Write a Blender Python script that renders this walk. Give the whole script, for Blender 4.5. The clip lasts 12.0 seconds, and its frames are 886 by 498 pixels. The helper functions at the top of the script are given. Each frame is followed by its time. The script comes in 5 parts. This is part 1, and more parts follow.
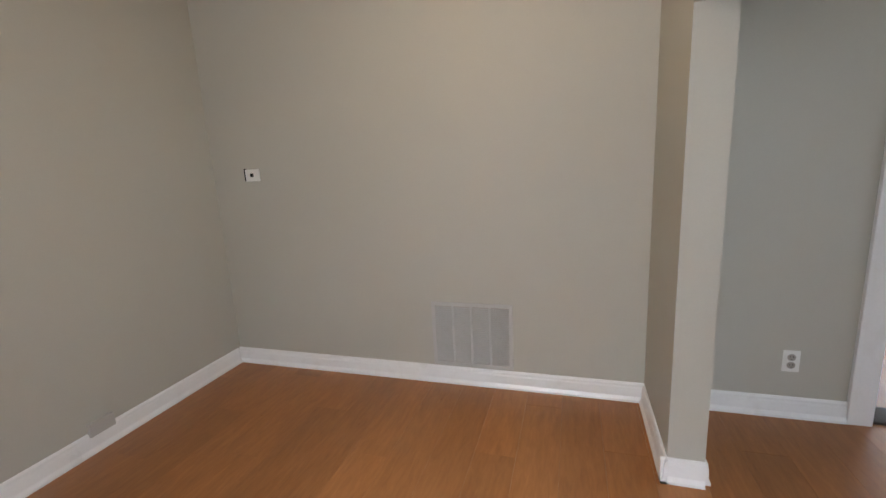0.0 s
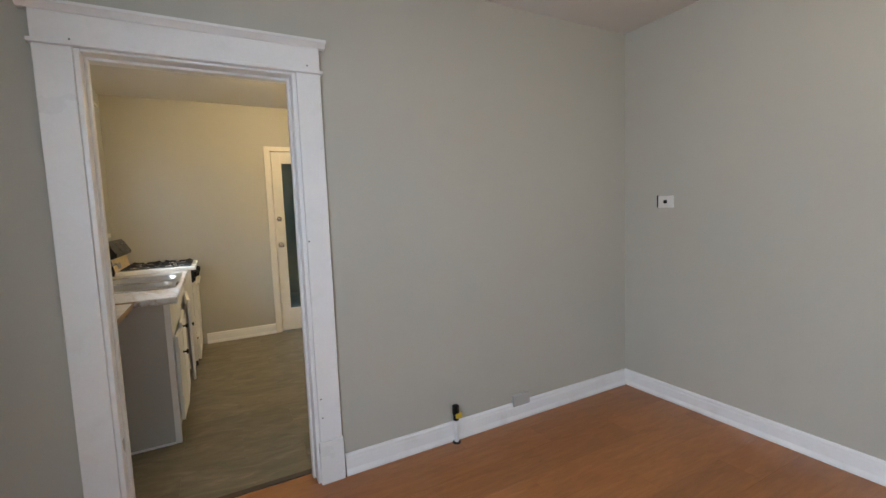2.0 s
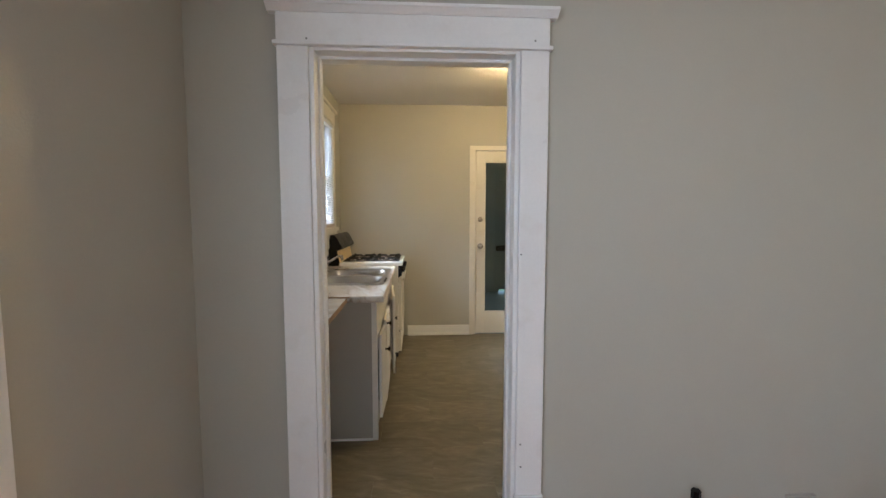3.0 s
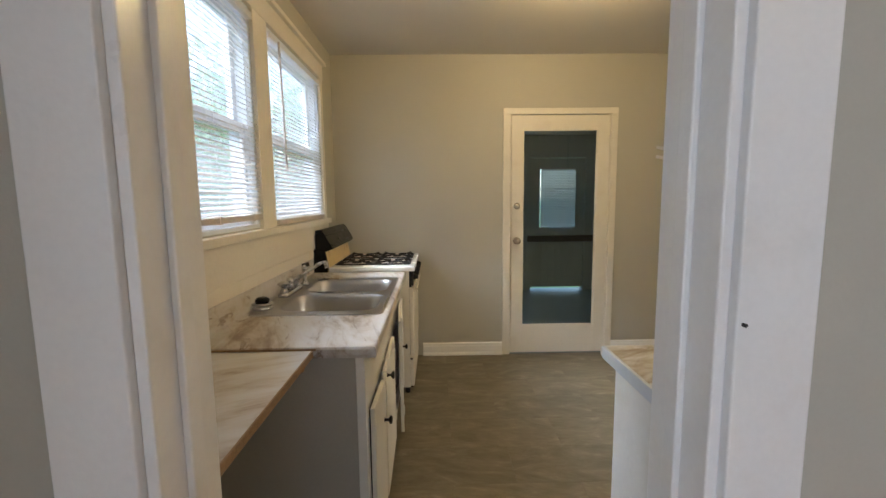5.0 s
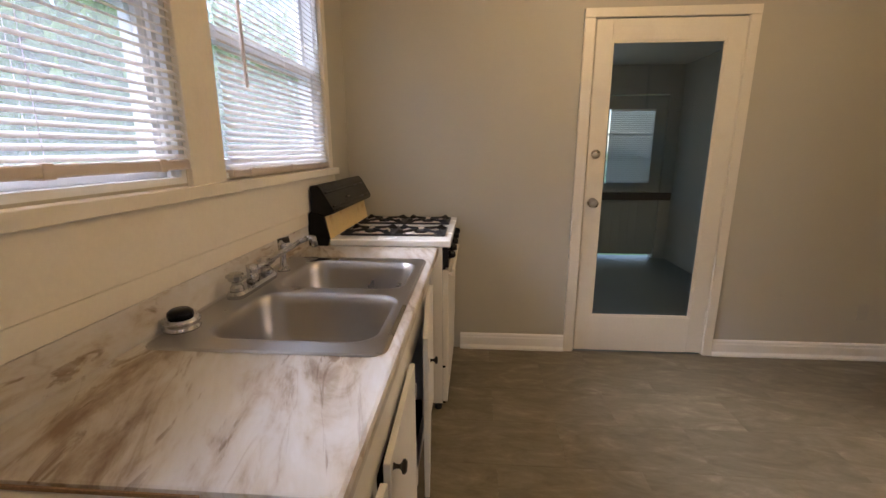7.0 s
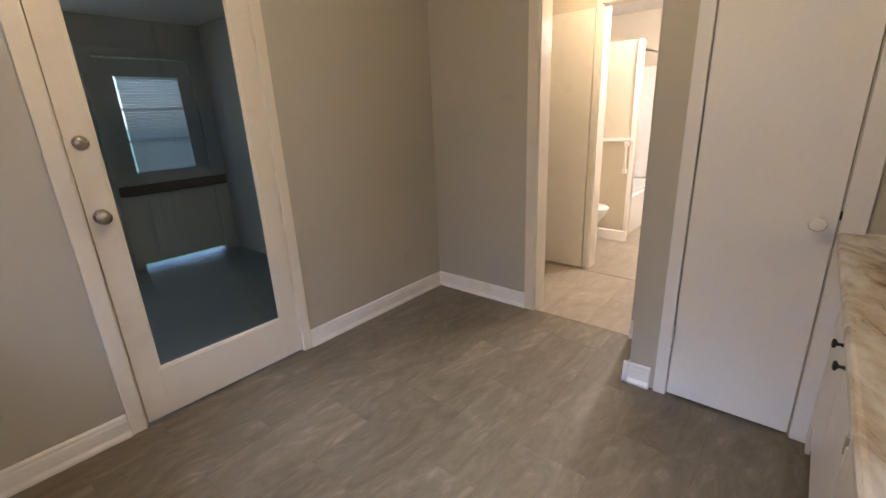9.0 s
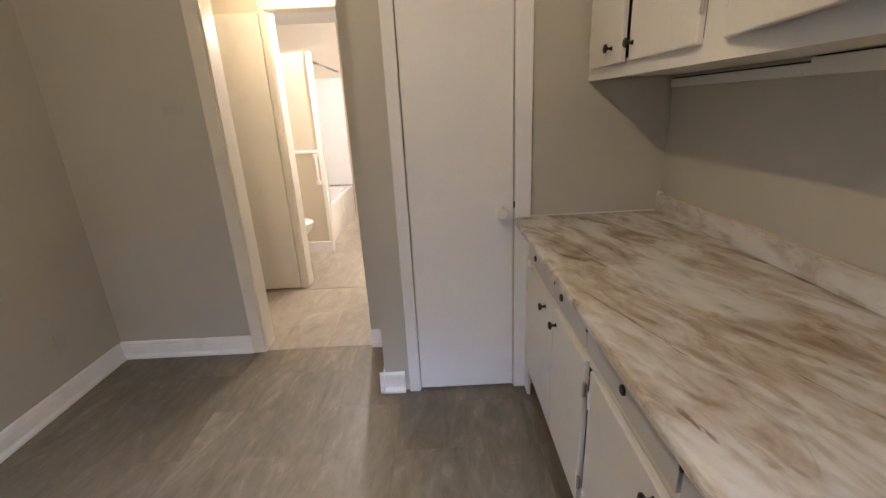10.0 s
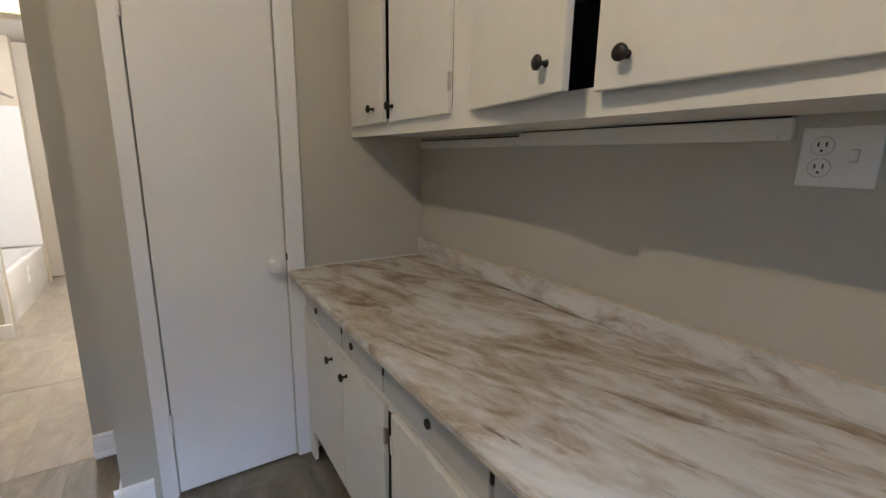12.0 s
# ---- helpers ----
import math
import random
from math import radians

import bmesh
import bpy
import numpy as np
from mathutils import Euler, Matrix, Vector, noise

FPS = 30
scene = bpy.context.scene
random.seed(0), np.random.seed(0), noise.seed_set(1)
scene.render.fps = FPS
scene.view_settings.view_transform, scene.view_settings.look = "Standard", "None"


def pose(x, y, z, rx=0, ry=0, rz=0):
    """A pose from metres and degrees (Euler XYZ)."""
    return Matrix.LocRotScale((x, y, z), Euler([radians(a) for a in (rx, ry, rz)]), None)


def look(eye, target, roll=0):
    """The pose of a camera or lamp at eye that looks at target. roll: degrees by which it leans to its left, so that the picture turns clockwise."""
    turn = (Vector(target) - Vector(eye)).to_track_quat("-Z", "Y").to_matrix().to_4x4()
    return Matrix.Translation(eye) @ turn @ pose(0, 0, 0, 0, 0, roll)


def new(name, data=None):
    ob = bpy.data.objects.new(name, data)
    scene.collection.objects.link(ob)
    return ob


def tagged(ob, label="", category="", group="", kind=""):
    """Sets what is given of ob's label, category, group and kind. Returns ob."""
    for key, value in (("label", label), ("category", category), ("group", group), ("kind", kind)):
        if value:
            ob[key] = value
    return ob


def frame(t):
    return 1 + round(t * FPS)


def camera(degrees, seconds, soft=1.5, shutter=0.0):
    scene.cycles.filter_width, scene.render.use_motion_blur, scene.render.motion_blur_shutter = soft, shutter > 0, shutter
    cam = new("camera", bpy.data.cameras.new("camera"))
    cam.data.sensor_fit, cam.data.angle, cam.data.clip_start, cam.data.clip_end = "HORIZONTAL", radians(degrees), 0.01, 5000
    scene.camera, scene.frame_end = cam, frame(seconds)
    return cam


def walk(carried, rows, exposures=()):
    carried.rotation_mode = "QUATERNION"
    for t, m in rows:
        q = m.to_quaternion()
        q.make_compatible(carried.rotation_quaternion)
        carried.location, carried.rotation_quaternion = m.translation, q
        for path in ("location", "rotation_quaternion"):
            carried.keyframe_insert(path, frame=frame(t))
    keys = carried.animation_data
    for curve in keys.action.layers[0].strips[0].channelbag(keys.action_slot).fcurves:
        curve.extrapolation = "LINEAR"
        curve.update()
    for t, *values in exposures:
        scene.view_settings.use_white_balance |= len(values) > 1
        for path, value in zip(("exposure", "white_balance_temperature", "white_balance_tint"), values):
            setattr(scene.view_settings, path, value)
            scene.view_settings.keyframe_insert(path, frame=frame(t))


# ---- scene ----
cam = camera(91.9, 12.0)
EXPOSURES = [(0, 1.84, 6500, 14), (0.5, 1.83, 6350, 13), (1.0, 1.78, 6350, 13), (2.0, 1.97, 5850, 11), (3.2, 1.88, 5850, 12), (4.8, 1.79, 5900, 12), (5.5, 1.73, 6100, 14), (6.6, 1.75, 5800, 20), (7.0, 1.61, 6250, 25), (7.5, 1.65, 6850, 29), (9.5, 1.77, 5250, 23), (10.5, 1.72, 5300, 21), (11.0, 1.73, 5100, 18), (11.5, 1.58, 5000, 17), (12, 1.60, 4900, 17)]
PATH = [
    (0, (0.336, -2.237, 1.337), (2.208, -1.657, 0.942), -3.0),
    (0.5, (0.335, -2.247, 1.347), (2.234, -1.751, 0.963), -4.7),
    (1, (0.271, -2.182, 1.323), (2.015, -1.239, 1.063), -4.6),
    (1.5, (0.159, -2.092, 1.324), (1.533, -0.648, 1.153), -3.0),
    (2, (0.069, -2.019, 1.312), (1.014, -0.265, 1.137), -2.2),
    (2.5, (0.063, -1.835, 1.314), (0.531, 0.102, 1.143), -2.0),
    (3, (0.069, -1.597, 1.350), (0.186, 0.393, 1.190), 0.0),
    (3.2, (0.055, -1.510, 1.335), (0.121, 0.482, 1.164), 0.5),
    (4.8, (0.061, -0.559, 1.355), (0.112, 1.429, 1.152), -0.6),
    (5, (0.070, -0.497, 1.361), (0.104, 1.490, 1.130), -0.6),
    (5.5, (0.02, -0.2, 1.368), (-0.049, 1.78, 1.095), -0.5),
    (6, (0.0, 0.019, 1.34), (-0.272, 1.961, 0.948), -0.4),
    (6.5, (0.028, 0.266, 1.336), (-0.289, 2.197, 0.923), -0.4),
    (7, (0.033, 0.419, 1.326), (-0.11, 2.362, 0.873), -0.1),
    (7.5, (0.044, 0.573, 1.347), (0.472, 2.457, 0.829), -1.3),
    (7.7, (0.068, 0.614, 1.373), (0.722, 2.422, 0.823), -1.4),
    (9.3, (0.438, 1.027, 1.342), (2.056, 2.029, 0.727), -2.4),
    (9.5, (0.48, 1.068, 1.34), (2.22, 1.833, 0.719), -2.1),
    (10, (0.519, 1.175, 1.368), (2.418, 1.171, 0.739), -2.8),
    (10.5, (0.516, 1.207, 1.364), (2.327, 0.643, 0.729), -1.6),
    (11, (0.513, 1.18, 1.366), (2.22, 0.319, 0.781), -1.9),
    (11.5, (0.532, 1.187, 1.365), (2.165, 0.166, 0.823), -0.5),
    (12, (0.557, 1.247, 1.355), (2.2, 0.183, 0.942), 1.0),
]
walk(cam, [(t, look(eye, target, roll)) for t, eye, target, roll in PATH],
     exposures=EXPOSURES)

# ---- world, sun, lights ----
world = bpy.data.worlds.new("sky")
scene.world = world
world.use_nodes = True
wn = world.node_tree
sky = wn.nodes.new("ShaderNodeTexSky")
sky.sky_type, sky.sun_disc = "NISHITA", False
sky.sun_elevation, sky.sun_rotation = radians(42), radians(264)
wn.links.new(sky.outputs[0], wn.nodes["Background"].inputs[0])
wn.nodes["Background"].inputs[1].default_value = 0.15

sun = new("sun", bpy.data.lights.new("sun", "SUN"))
sun.data.energy, sun.data.angle, sun.data.color = 2.4, radians(28), (0.82, 0.91, 1.0)
sun.matrix_world = look((-10, -1, 9), (0, 0, 0))


def area(name, eye, target, sx, sy, power, colour):
    ob = new(name, bpy.data.lights.new(name, "AREA"))
    ob.data.shape, ob.data.size, ob.data.size_y = "RECTANGLE", sx, sy
    ob.data.energy, ob.data.color = power, colour
    ob.matrix_world = look(eye, target)
    return ob


def bulb(name, eye, power, colour, radius=0.06):
    ob = new(name, bpy.data.lights.new(name, "POINT"))
    ob.data.energy, ob.data.color, ob.data.shadow_soft_size = power, colour, radius
    ob.location = eye
    return ob


DAY, WARM = (0.82, 0.9, 1.0), (1.0, 0.8, 0.55)
# lamp at an unseen west window, added to light the grille wall
area("fill_light_west", (-0.87, -2.1, 1.47), (2.6, -1.4, 0.7), 0.76, 1.28, 8.6, DAY)
# added lamp at an unseen south window, filling the south end
area("fill_light_south", (0.7, -5.42, 1.5), (0.7, 0, 1.2), 2.0, 1.4, 2.3, DAY)
area("window_light_front", (6.135, -5.13, 1.29), (2, -5.13, 1.29), 2.1, 1.4, 34, DAY)
# added lamp in an unseen opening, to brighten the porch
area("fill_light_porch", (0.8, 5.93, 1.45), (1.4, 3.3, 0.9), 0.66, 1.06, 1.1, (0.92, 1.0, 0.95))
bulb("kitchen_bulb", (0.90, 1.72, 2.45), 11.2, (1.0, 0.70, 0.31), 0.022)
bulb("living_bulb", (1.65, -1.7, 2.25), 2.2, WARM, 0.07)
bulb("bath_bulb", (4.55, 1.80, 2.2), 33, (1.0, 0.85, 0.64), 0.06)
bulb("hall_bulb", (3.4, 2.0, 2.3), 8.0, (1.0, 0.72, 0.36), 0.06)


# ---- materials ----
def material(name, base, rough=0.6, var=0.08, scale=3.0, fine=60.0, bump=0.15, metal=0.0, stain=None, stain_amount=0.5, stretch=(1, 1, 1), spec=0.5, rand=0.0, coat=0.0):
    """Base colour varied at two scales, with fine relief and an optional stain colour in blotches."""
    m = bpy.data.materials.new(name)
    m.use_nodes = True
    t = m.node_tree
    N, L = t.nodes.new, t.links.new
    b = t.nodes["Principled BSDF"]
    co = N("ShaderNodeTexCoord")
    mp = N("ShaderNodeMapping")
    mp.inputs["Scale"].default_value = stretch
    L(co.outputs["Object"], mp.inputs["Vector"])
    info = N("ShaderNodeObjectInfo")
    off = N("ShaderNodeVectorMath")
    off.operation = "MULTIPLY_ADD"
    L(info.outputs["Random"], off.inputs[0])
    off.inputs[1].default_value = (37, 53, 71)
    L(mp.outputs[0], off.inputs[2])
    n1, n2 = N("ShaderNodeTexNoise"), N("ShaderNodeTexNoise")
    for n, s in ((n1, scale), (n2, fine)):
        n.inputs["Scale"].default_value, n.inputs["Detail"].default_value = s, 5
        L(off.outputs[0], n.inputs["Vector"])
    add = N("ShaderNodeMath")
    add.operation = "ADD"
    L(n1.outputs[0], add.inputs[0])
    L(n2.outputs[0], add.inputs[1])
    if rand:
        mu = N("ShaderNodeMath")
        mu.operation = "MULTIPLY_ADD"
        L(info.outputs["Random"], mu.inputs[0])
        mu.inputs[1].default_value = rand
        L(add.outputs[0], mu.inputs[2])
        add = mu
    mr = N("ShaderNodeMapRange")
    mr.inputs[1].default_value, mr.inputs[2].default_value = 0.6, 1.4 + rand
    mr.inputs[3].default_value, mr.inputs[4].default_value = 1 - var, 1 + var
    L(add.outputs[0], mr.inputs[0])
    mix = N("ShaderNodeMix")
    mix.data_type, mix.blend_type = "RGBA", "MULTIPLY"
    mix.inputs[0].default_value = 1
    mix.inputs[6].default_value = (*base, 1)
    comb = N("ShaderNodeCombineColor")
    for i in range(3):
        L(mr.outputs[0], comb.inputs[i])
    L(comb.outputs[0], mix.inputs[7])
    out = mix.outputs[2]
    if stain:
        n3 = N("ShaderNodeTexNoise")
        n3.inputs["Scale"].default_value, n3.inputs["Detail"].default_value = scale * 1.7, 7
        L(off.outputs[0], n3.inputs["Vector"])
        sr = N("ShaderNodeMapRange")
        sr.inputs[1].default_value, sr.inputs[2].default_value = 0.56, 0.75
        sr.inputs[4].default_value = stain_amount
        L(n3.outputs[0], sr.inputs[0])
        sm = N("ShaderNodeMix")
        sm.data_type = "RGBA"
        L(sr.outputs[0], sm.inputs[0])
        L(out, sm.inputs[6])
        sm.inputs[7].default_value = (*stain, 1)
        out = sm.outputs[2]
    L(out, b.inputs["Base Color"])
    b.inputs["Metallic"].default_value = metal
    b.inputs["Specular IOR Level"].default_value = spec
    b.inputs["Coat Weight"].default_value = coat
    rr = N("ShaderNodeMapRange")
    rr.inputs[1].default_value, rr.inputs[2].default_value = 0.3, 0.7
    rr.inputs[3].default_value, rr.inputs[4].default_value = max(rough - 0.08, 0.02), min(rough + 0.08, 1)
    L(n1.outputs[0], rr.inputs[0])
    L(rr.outputs[0], b.inputs["Roughness"])
    if bump:
        bp = N("ShaderNodeBump")
        bp.inputs["Strength"].default_value, bp.inputs["Distance"].default_value = bump, 0.004
        L(n2.outputs[0], bp.inputs["Height"])
        L(bp.outputs[0], b.inputs["Normal"])
    return m


def streaked(name, stops, angle, stretch, scale=1.0, rough=0.35, distortion=1.0, second=0.35, rand=True, coat=0.0, veins=0.0, detail=9, grain=0.6, fibre=0.0):
    """Long drawn-out streaks of several colours along one way of the sheet: marbled laminate, wood, vinyl."""
    m = bpy.data.materials.new(name)
    m.use_nodes = True
    t = m.node_tree
    N, L = t.nodes.new, t.links.new
    b = t.nodes["Principled BSDF"]
    co, rot, mp = N("ShaderNodeTexCoord"), N("ShaderNodeMapping"), N("ShaderNodeMapping")
    rot.inputs["Rotation"].default_value = (0, 0, radians(angle))
    mp.inputs["Scale"].default_value = stretch
    L(co.outputs["Object"], rot.inputs["Vector"])
    L(rot.outputs[0], mp.inputs["Vector"])
    vec = mp.outputs[0]
    info = N("ShaderNodeObjectInfo")
    if rand:
        off = N("ShaderNodeVectorMath")
        off.operation = "MULTIPLY_ADD"
        L(info.outputs["Random"], off.inputs[0])
        off.inputs[1].default_value = (31, 47, 13)
        L(vec, off.inputs[2])
        vec = off.outputs[0]
    n1, n2 = N("ShaderNodeTexNoise"), N("ShaderNodeTexNoise")
    for n, s, d in ((n1, scale, distortion), (n2, scale * 3.7, distortion * 0.6)):
        n.inputs["Scale"].default_value, n.inputs["Detail"].default_value = s, detail
        n.inputs["Distortion"].default_value = d
        n.inputs["Roughness"].default_value = grain
        L(vec, n.inputs["Vector"])
    mixf = N("ShaderNodeMix")
    mixf.inputs[0].default_value = second
    L(n1.outputs[0], mixf.inputs[2])
    L(n2.outputs[0], mixf.inputs[3])
    ramp = N("ShaderNodeValToRGB")
    els = ramp.color_ramp.elements
    while len(els) < len(stops):
        els.new(0.5)
    for e, (p, c) in zip(els, stops):
        e.position, e.color = p, (*c, 1)
    L(mixf.outputs[0], ramp.inputs[0])
    out = ramp.outputs[0]
    if veins:
        n3, dist, off5, line, weak = N("ShaderNodeTexNoise"), N("ShaderNodeMath"), N("ShaderNodeMath"), N("ShaderNodeMapRange"), N("ShaderNodeMath")
        n3.inputs["Scale"].default_value, n3.inputs["Detail"].default_value = scale * 1.0, 2.5
        n3.inputs["Distortion"].default_value = distortion * 0.5
        L(vec, n3.inputs["Vector"])
        off5.operation, off5.inputs[1].default_value = "SUBTRACT", 0.47
        L(n3.outputs[0], off5.inputs[0])
        dist.operation = "ABSOLUTE"
        L(off5.outputs[0], dist.inputs[0])
        line.inputs[1].default_value, line.inputs[2].default_value = 0.001, 0.012
        line.inputs[3].default_value, line.inputs[4].default_value = 1.0, 0.0
        L(dist.outputs[0], line.inputs[0])
        fade = N("ShaderNodeMapRange")
        fade.inputs[1].default_value, fade.inputs[2].default_value = 0.46, 0.57
        fade.inputs[3].default_value, fade.inputs[4].default_value = veins, 0.0
        L(n2.outputs[0], fade.inputs[0])
        weak.operation = "MULTIPLY"
        L(line.outputs[0], weak.inputs[0])
        L(fade.outputs[0], weak.inputs[1])
        vm = N("ShaderNodeMix")
        vm.data_type = "RGBA"
        L(weak.outputs[0], vm.inputs[0])
        L(out, vm.inputs[6])
        vm.inputs[7].default_value = (0.22, 0.145, 0.085, 1)
        out = vm.outputs[2]
    if fibre:
        # thin broken filaments that gather where the streaks are brown
        long, n4, thin, near, both, fm = N("ShaderNodeMapping"), N("ShaderNodeTexNoise"), N("ShaderNodeMapRange"), N("ShaderNodeMapRange"), N("ShaderNodeMath"), N("ShaderNodeMix")
        long.inputs["Scale"].default_value = (0.9, 1.7, 1.7)
        L(vec, long.inputs["Vector"])
        n4.inputs["Scale"].default_value, n4.inputs["Detail"].default_value = scale * 1.25, 8
        n4.inputs["Distortion"].default_value, n4.inputs["Roughness"].default_value = 1.3, 0.62
        L(long.outputs[0], n4.inputs["Vector"])
        thin.inputs[1].default_value, thin.inputs[2].default_value = 0.37, 0.415
        thin.inputs[3].default_value, thin.inputs[4].default_value = 1.0, 0.0
        L(n4.outputs[0], thin.inputs[0])
        near.inputs[1].default_value, near.inputs[2].default_value = 0.42, 0.60
        near.inputs[3].default_value, near.inputs[4].default_value = fibre, fibre * 0.12
        L(n1.outputs[0], near.inputs[0])
        both.operation = "MULTIPLY"
        L(thin.outputs[0], both.inputs[0])
        L(near.outputs[0], both.inputs[1])
        fm.data_type = "RGBA"
        L(both.outputs[0], fm.inputs[0])
        L(out, fm.inputs[6])
        fm.inputs[7].default_value = (0.16, 0.098, 0.05, 1)
        out = fm.outputs[2]
    if rand:
        mr = N("ShaderNodeMapRange")
        mr.inputs[3].default_value, mr.inputs[4].default_value = 0.9, 1.1
        L(info.outputs["Random"], mr.inputs[0])
        comb, mul = N("ShaderNodeCombineColor"), N("ShaderNodeMix")
        for i in range(3):
            L(mr.outputs[0], comb.inputs[i])
        mul.data_type, mul.blend_type = "RGBA", "MULTIPLY"
        mul.inputs[0].default_value = 1
        L(out, mul.inputs[6])
        L(comb.outputs[0], mul.inputs[7])
        out = mul.outputs[2]
    L(out, b.inputs["Base Color"])
    b.inputs["Roughness"].default_value = rough
    b.inputs["Coat Weight"].default_value = coat
    rr = N("ShaderNodeMapRange")
    rr.inputs[3].default_value, rr.inputs[4].default_value = rough - 0.08, rough + 0.12
    L(n2.outputs[0], rr.inputs[0])
    L(rr.outputs[0], b.inputs["Roughness"])
    bp = N("ShaderNodeBump")
    bp.inputs["Strength"].default_value, bp.inputs["Distance"].default_value = 0.06, 0.003
    L(n2.outputs[0], bp.inputs["Height"])
    L(bp.outputs[0], b.inputs["Normal"])
    return m


WALL = material("greige_wall_paint", (0.484, 0.464, 0.398), 0.55, 0.025, 1.3, 140, 0.12)
BATHWALL = material("cream_wall_paint", (0.60, 0.54, 0.42), 0.5, 0.03, 1.3, 140, 0.1)
PORCHWALL = material("porch_wall_paint", (0.33, 0.37, 0.355), 0.6, 0.06, 2, 60, 0.2)
CEIL = material("ceiling_paint", (0.70, 0.67, 0.62), 0.8, 0.03, 2.0, 160, 0.2)
GRILLE = material("grille_enamel", (0.50, 0.485, 0.46), 0.45, 0.03, 5, 60, 0.05)
TRIM = material("white_trim_paint", (0.84, 0.83, 0.81), 0.35, 0.03, 5, 90, 0.10, stain=(0.62, 0.58, 0.5), stain_amount=0.25)
CREAM = material("cream_trim_paint", (0.76, 0.72, 0.63), 0.38, 0.04, 4, 90, 0.12, stain=(0.6, 0.53, 0.42), stain_amount=0.3)
DOORW = material("white_door_paint", (0.80, 0.80, 0.80), 0.4, 0.025, 3, 70, 0.12)
CABW = material("white_cabinet_paint", (0.76, 0.74, 0.69), 0.4, 0.03, 4, 50, 0.15, stain=(0.62, 0.57, 0.48), stain_amount=0.3)
# grey panel paint; also the shade tone of base toe kick and grille backing
GREY = material("grey_paint_and_shade", (0.41, 0.385, 0.335), 0.5, 0.04, 4, 80, 0.12)
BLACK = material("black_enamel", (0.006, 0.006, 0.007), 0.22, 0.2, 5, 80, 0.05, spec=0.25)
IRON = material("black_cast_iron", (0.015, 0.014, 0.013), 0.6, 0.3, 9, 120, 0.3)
# near black that stands in for shade in cabinets, toe kick and gaps
DARK = material("interior_shade_black", (0.02, 0.017, 0.015), 0.9, 0.2, 4, 40, 0.1)
KNOBM = material("dark_bronze_knob", (0.02, 0.017, 0.015), 0.4, 0.2, 20, 90, 0.05, metal=0.4)
STEEL = material("brushed_steel", (0.45, 0.435, 0.42), 0.32, 0.03, 4, 160, 0.0, metal=1.0)
CHROME = material("chrome", (0.58, 0.58, 0.60), 0.10, 0.05, 9, 60, 0.0, metal=1.0)
NICKEL = material("satin_nickel", (0.5, 0.46, 0.40), 0.28, 0.05, 9, 60, 0.0, metal=1.0)
ENAMEL = material("white_stove_enamel", (0.80, 0.79, 0.75), 0.2, 0.03, 4, 80, 0.03, stain=(0.55, 0.42, 0.25), stain_amount=0.25)
RUSTY = material("rusty_cream_enamel", (0.70, 0.54, 0.26), 0.45, 0.1, 5, 60, 0.1, stain=(0.42, 0.18, 0.03), stain_amount=0.95)
BOWLM = material("stained_chrome_bowl", (0.62, 0.52, 0.44), 0.35, 0.15, 12, 80, 0.05, metal=0.6, stain=(0.25, 0.13, 0.06), stain_amount=0.7)
OVENW = material("worn_cream_enamel", (0.70, 0.66, 0.57), 0.35, 0.05, 4, 80, 0.05, stain=(0.5, 0.42, 0.3), stain_amount=0.35)
SLAT = material("white_blind_vinyl", (0.84, 0.83, 0.82), 0.45, 0.03, 8, 60, 0.03)
st = SLAT.node_tree
tr, mx = st.nodes.new("ShaderNodeBsdfTranslucent"), st.nodes.new("ShaderNodeMixShader")
tr.inputs[0].default_value = (0.85, 0.84, 0.83, 1)
mx.inputs[0].default_value = 0.5
st.links.new(st.nodes["Principled BSDF"].outputs[0], mx.inputs[1])
st.links.new(tr.outputs[0], mx.inputs[2])
st.links.new(mx.outputs[0], st.nodes["Material Output"].inputs["Surface"])
VINYLW = material("white_window_vinyl", (0.78, 0.80, 0.82), 0.4, 0.03, 5, 60, 0.05)
PLASTIC = material("white_plastic", (0.78, 0.77, 0.73), 0.35, 0.03, 8, 60, 0.02)
# grey paint plus the shade under the counter overhang, in one colour
DRAWERG = material("grey_shaded_drawer_paint", (0.54, 0.53, 0.51), 0.4, 0.03, 4, 60, 0.12)
# the shade on the rail's room side is put into this beige
BLINDRAIL = material("blind_rail_vinyl", (0.60, 0.53, 0.48), 0.45, 0.04, 6, 60, 0.05)
BEIGE = material("beige_socket_plastic", (0.34, 0.31, 0.27), 0.4, 0.03, 8, 60, 0.02)
YELLOW = material("yellow_plastic", (0.65, 0.45, 0.04), 0.45, 0.05, 20, 60, 0.02)
PAINTEDPLATE = material("painted_cover_plate", (0.46, 0.44, 0.40), 0.5, 0.03, 5, 90, 0.1)
WOODBAR = material("dark_wood_bar", (0.05, 0.035, 0.025), 0.6, 0.3, 5, 60, 0.2, stretch=(1, 6, 6))
PARTICLE = material("particle_board_edge", (0.30, 0.19, 0.10), 0.8, 0.3, 40, 200, 0.3)
PORCELAIN = material("white_porcelain", (0.82, 0.81, 0.78), 0.12, 0.02, 4, 60, 0.0)
TUBW = material("white_tub_acrylic", (0.82, 0.81, 0.78), 0.2, 0.02, 4, 60, 0.0)
PORCHFLOOR = material("porch_floor_paint", (0.13, 0.165, 0.165), 0.4, 0.12, 3, 50, 0.1)
GRASS = material("grass", (0.06, 0.12, 0.03), 0.9, 0.4, 2, 30, 0.5)
BARK = material("bark", (0.09, 0.065, 0.045), 0.9, 0.3, 5, 30, 0.8)
LEAF = material("leaves", (0.15, 0.26, 0.085), 0.6, 0.5, 1.2, 9, 0.1)
lt = LEAF.node_tree
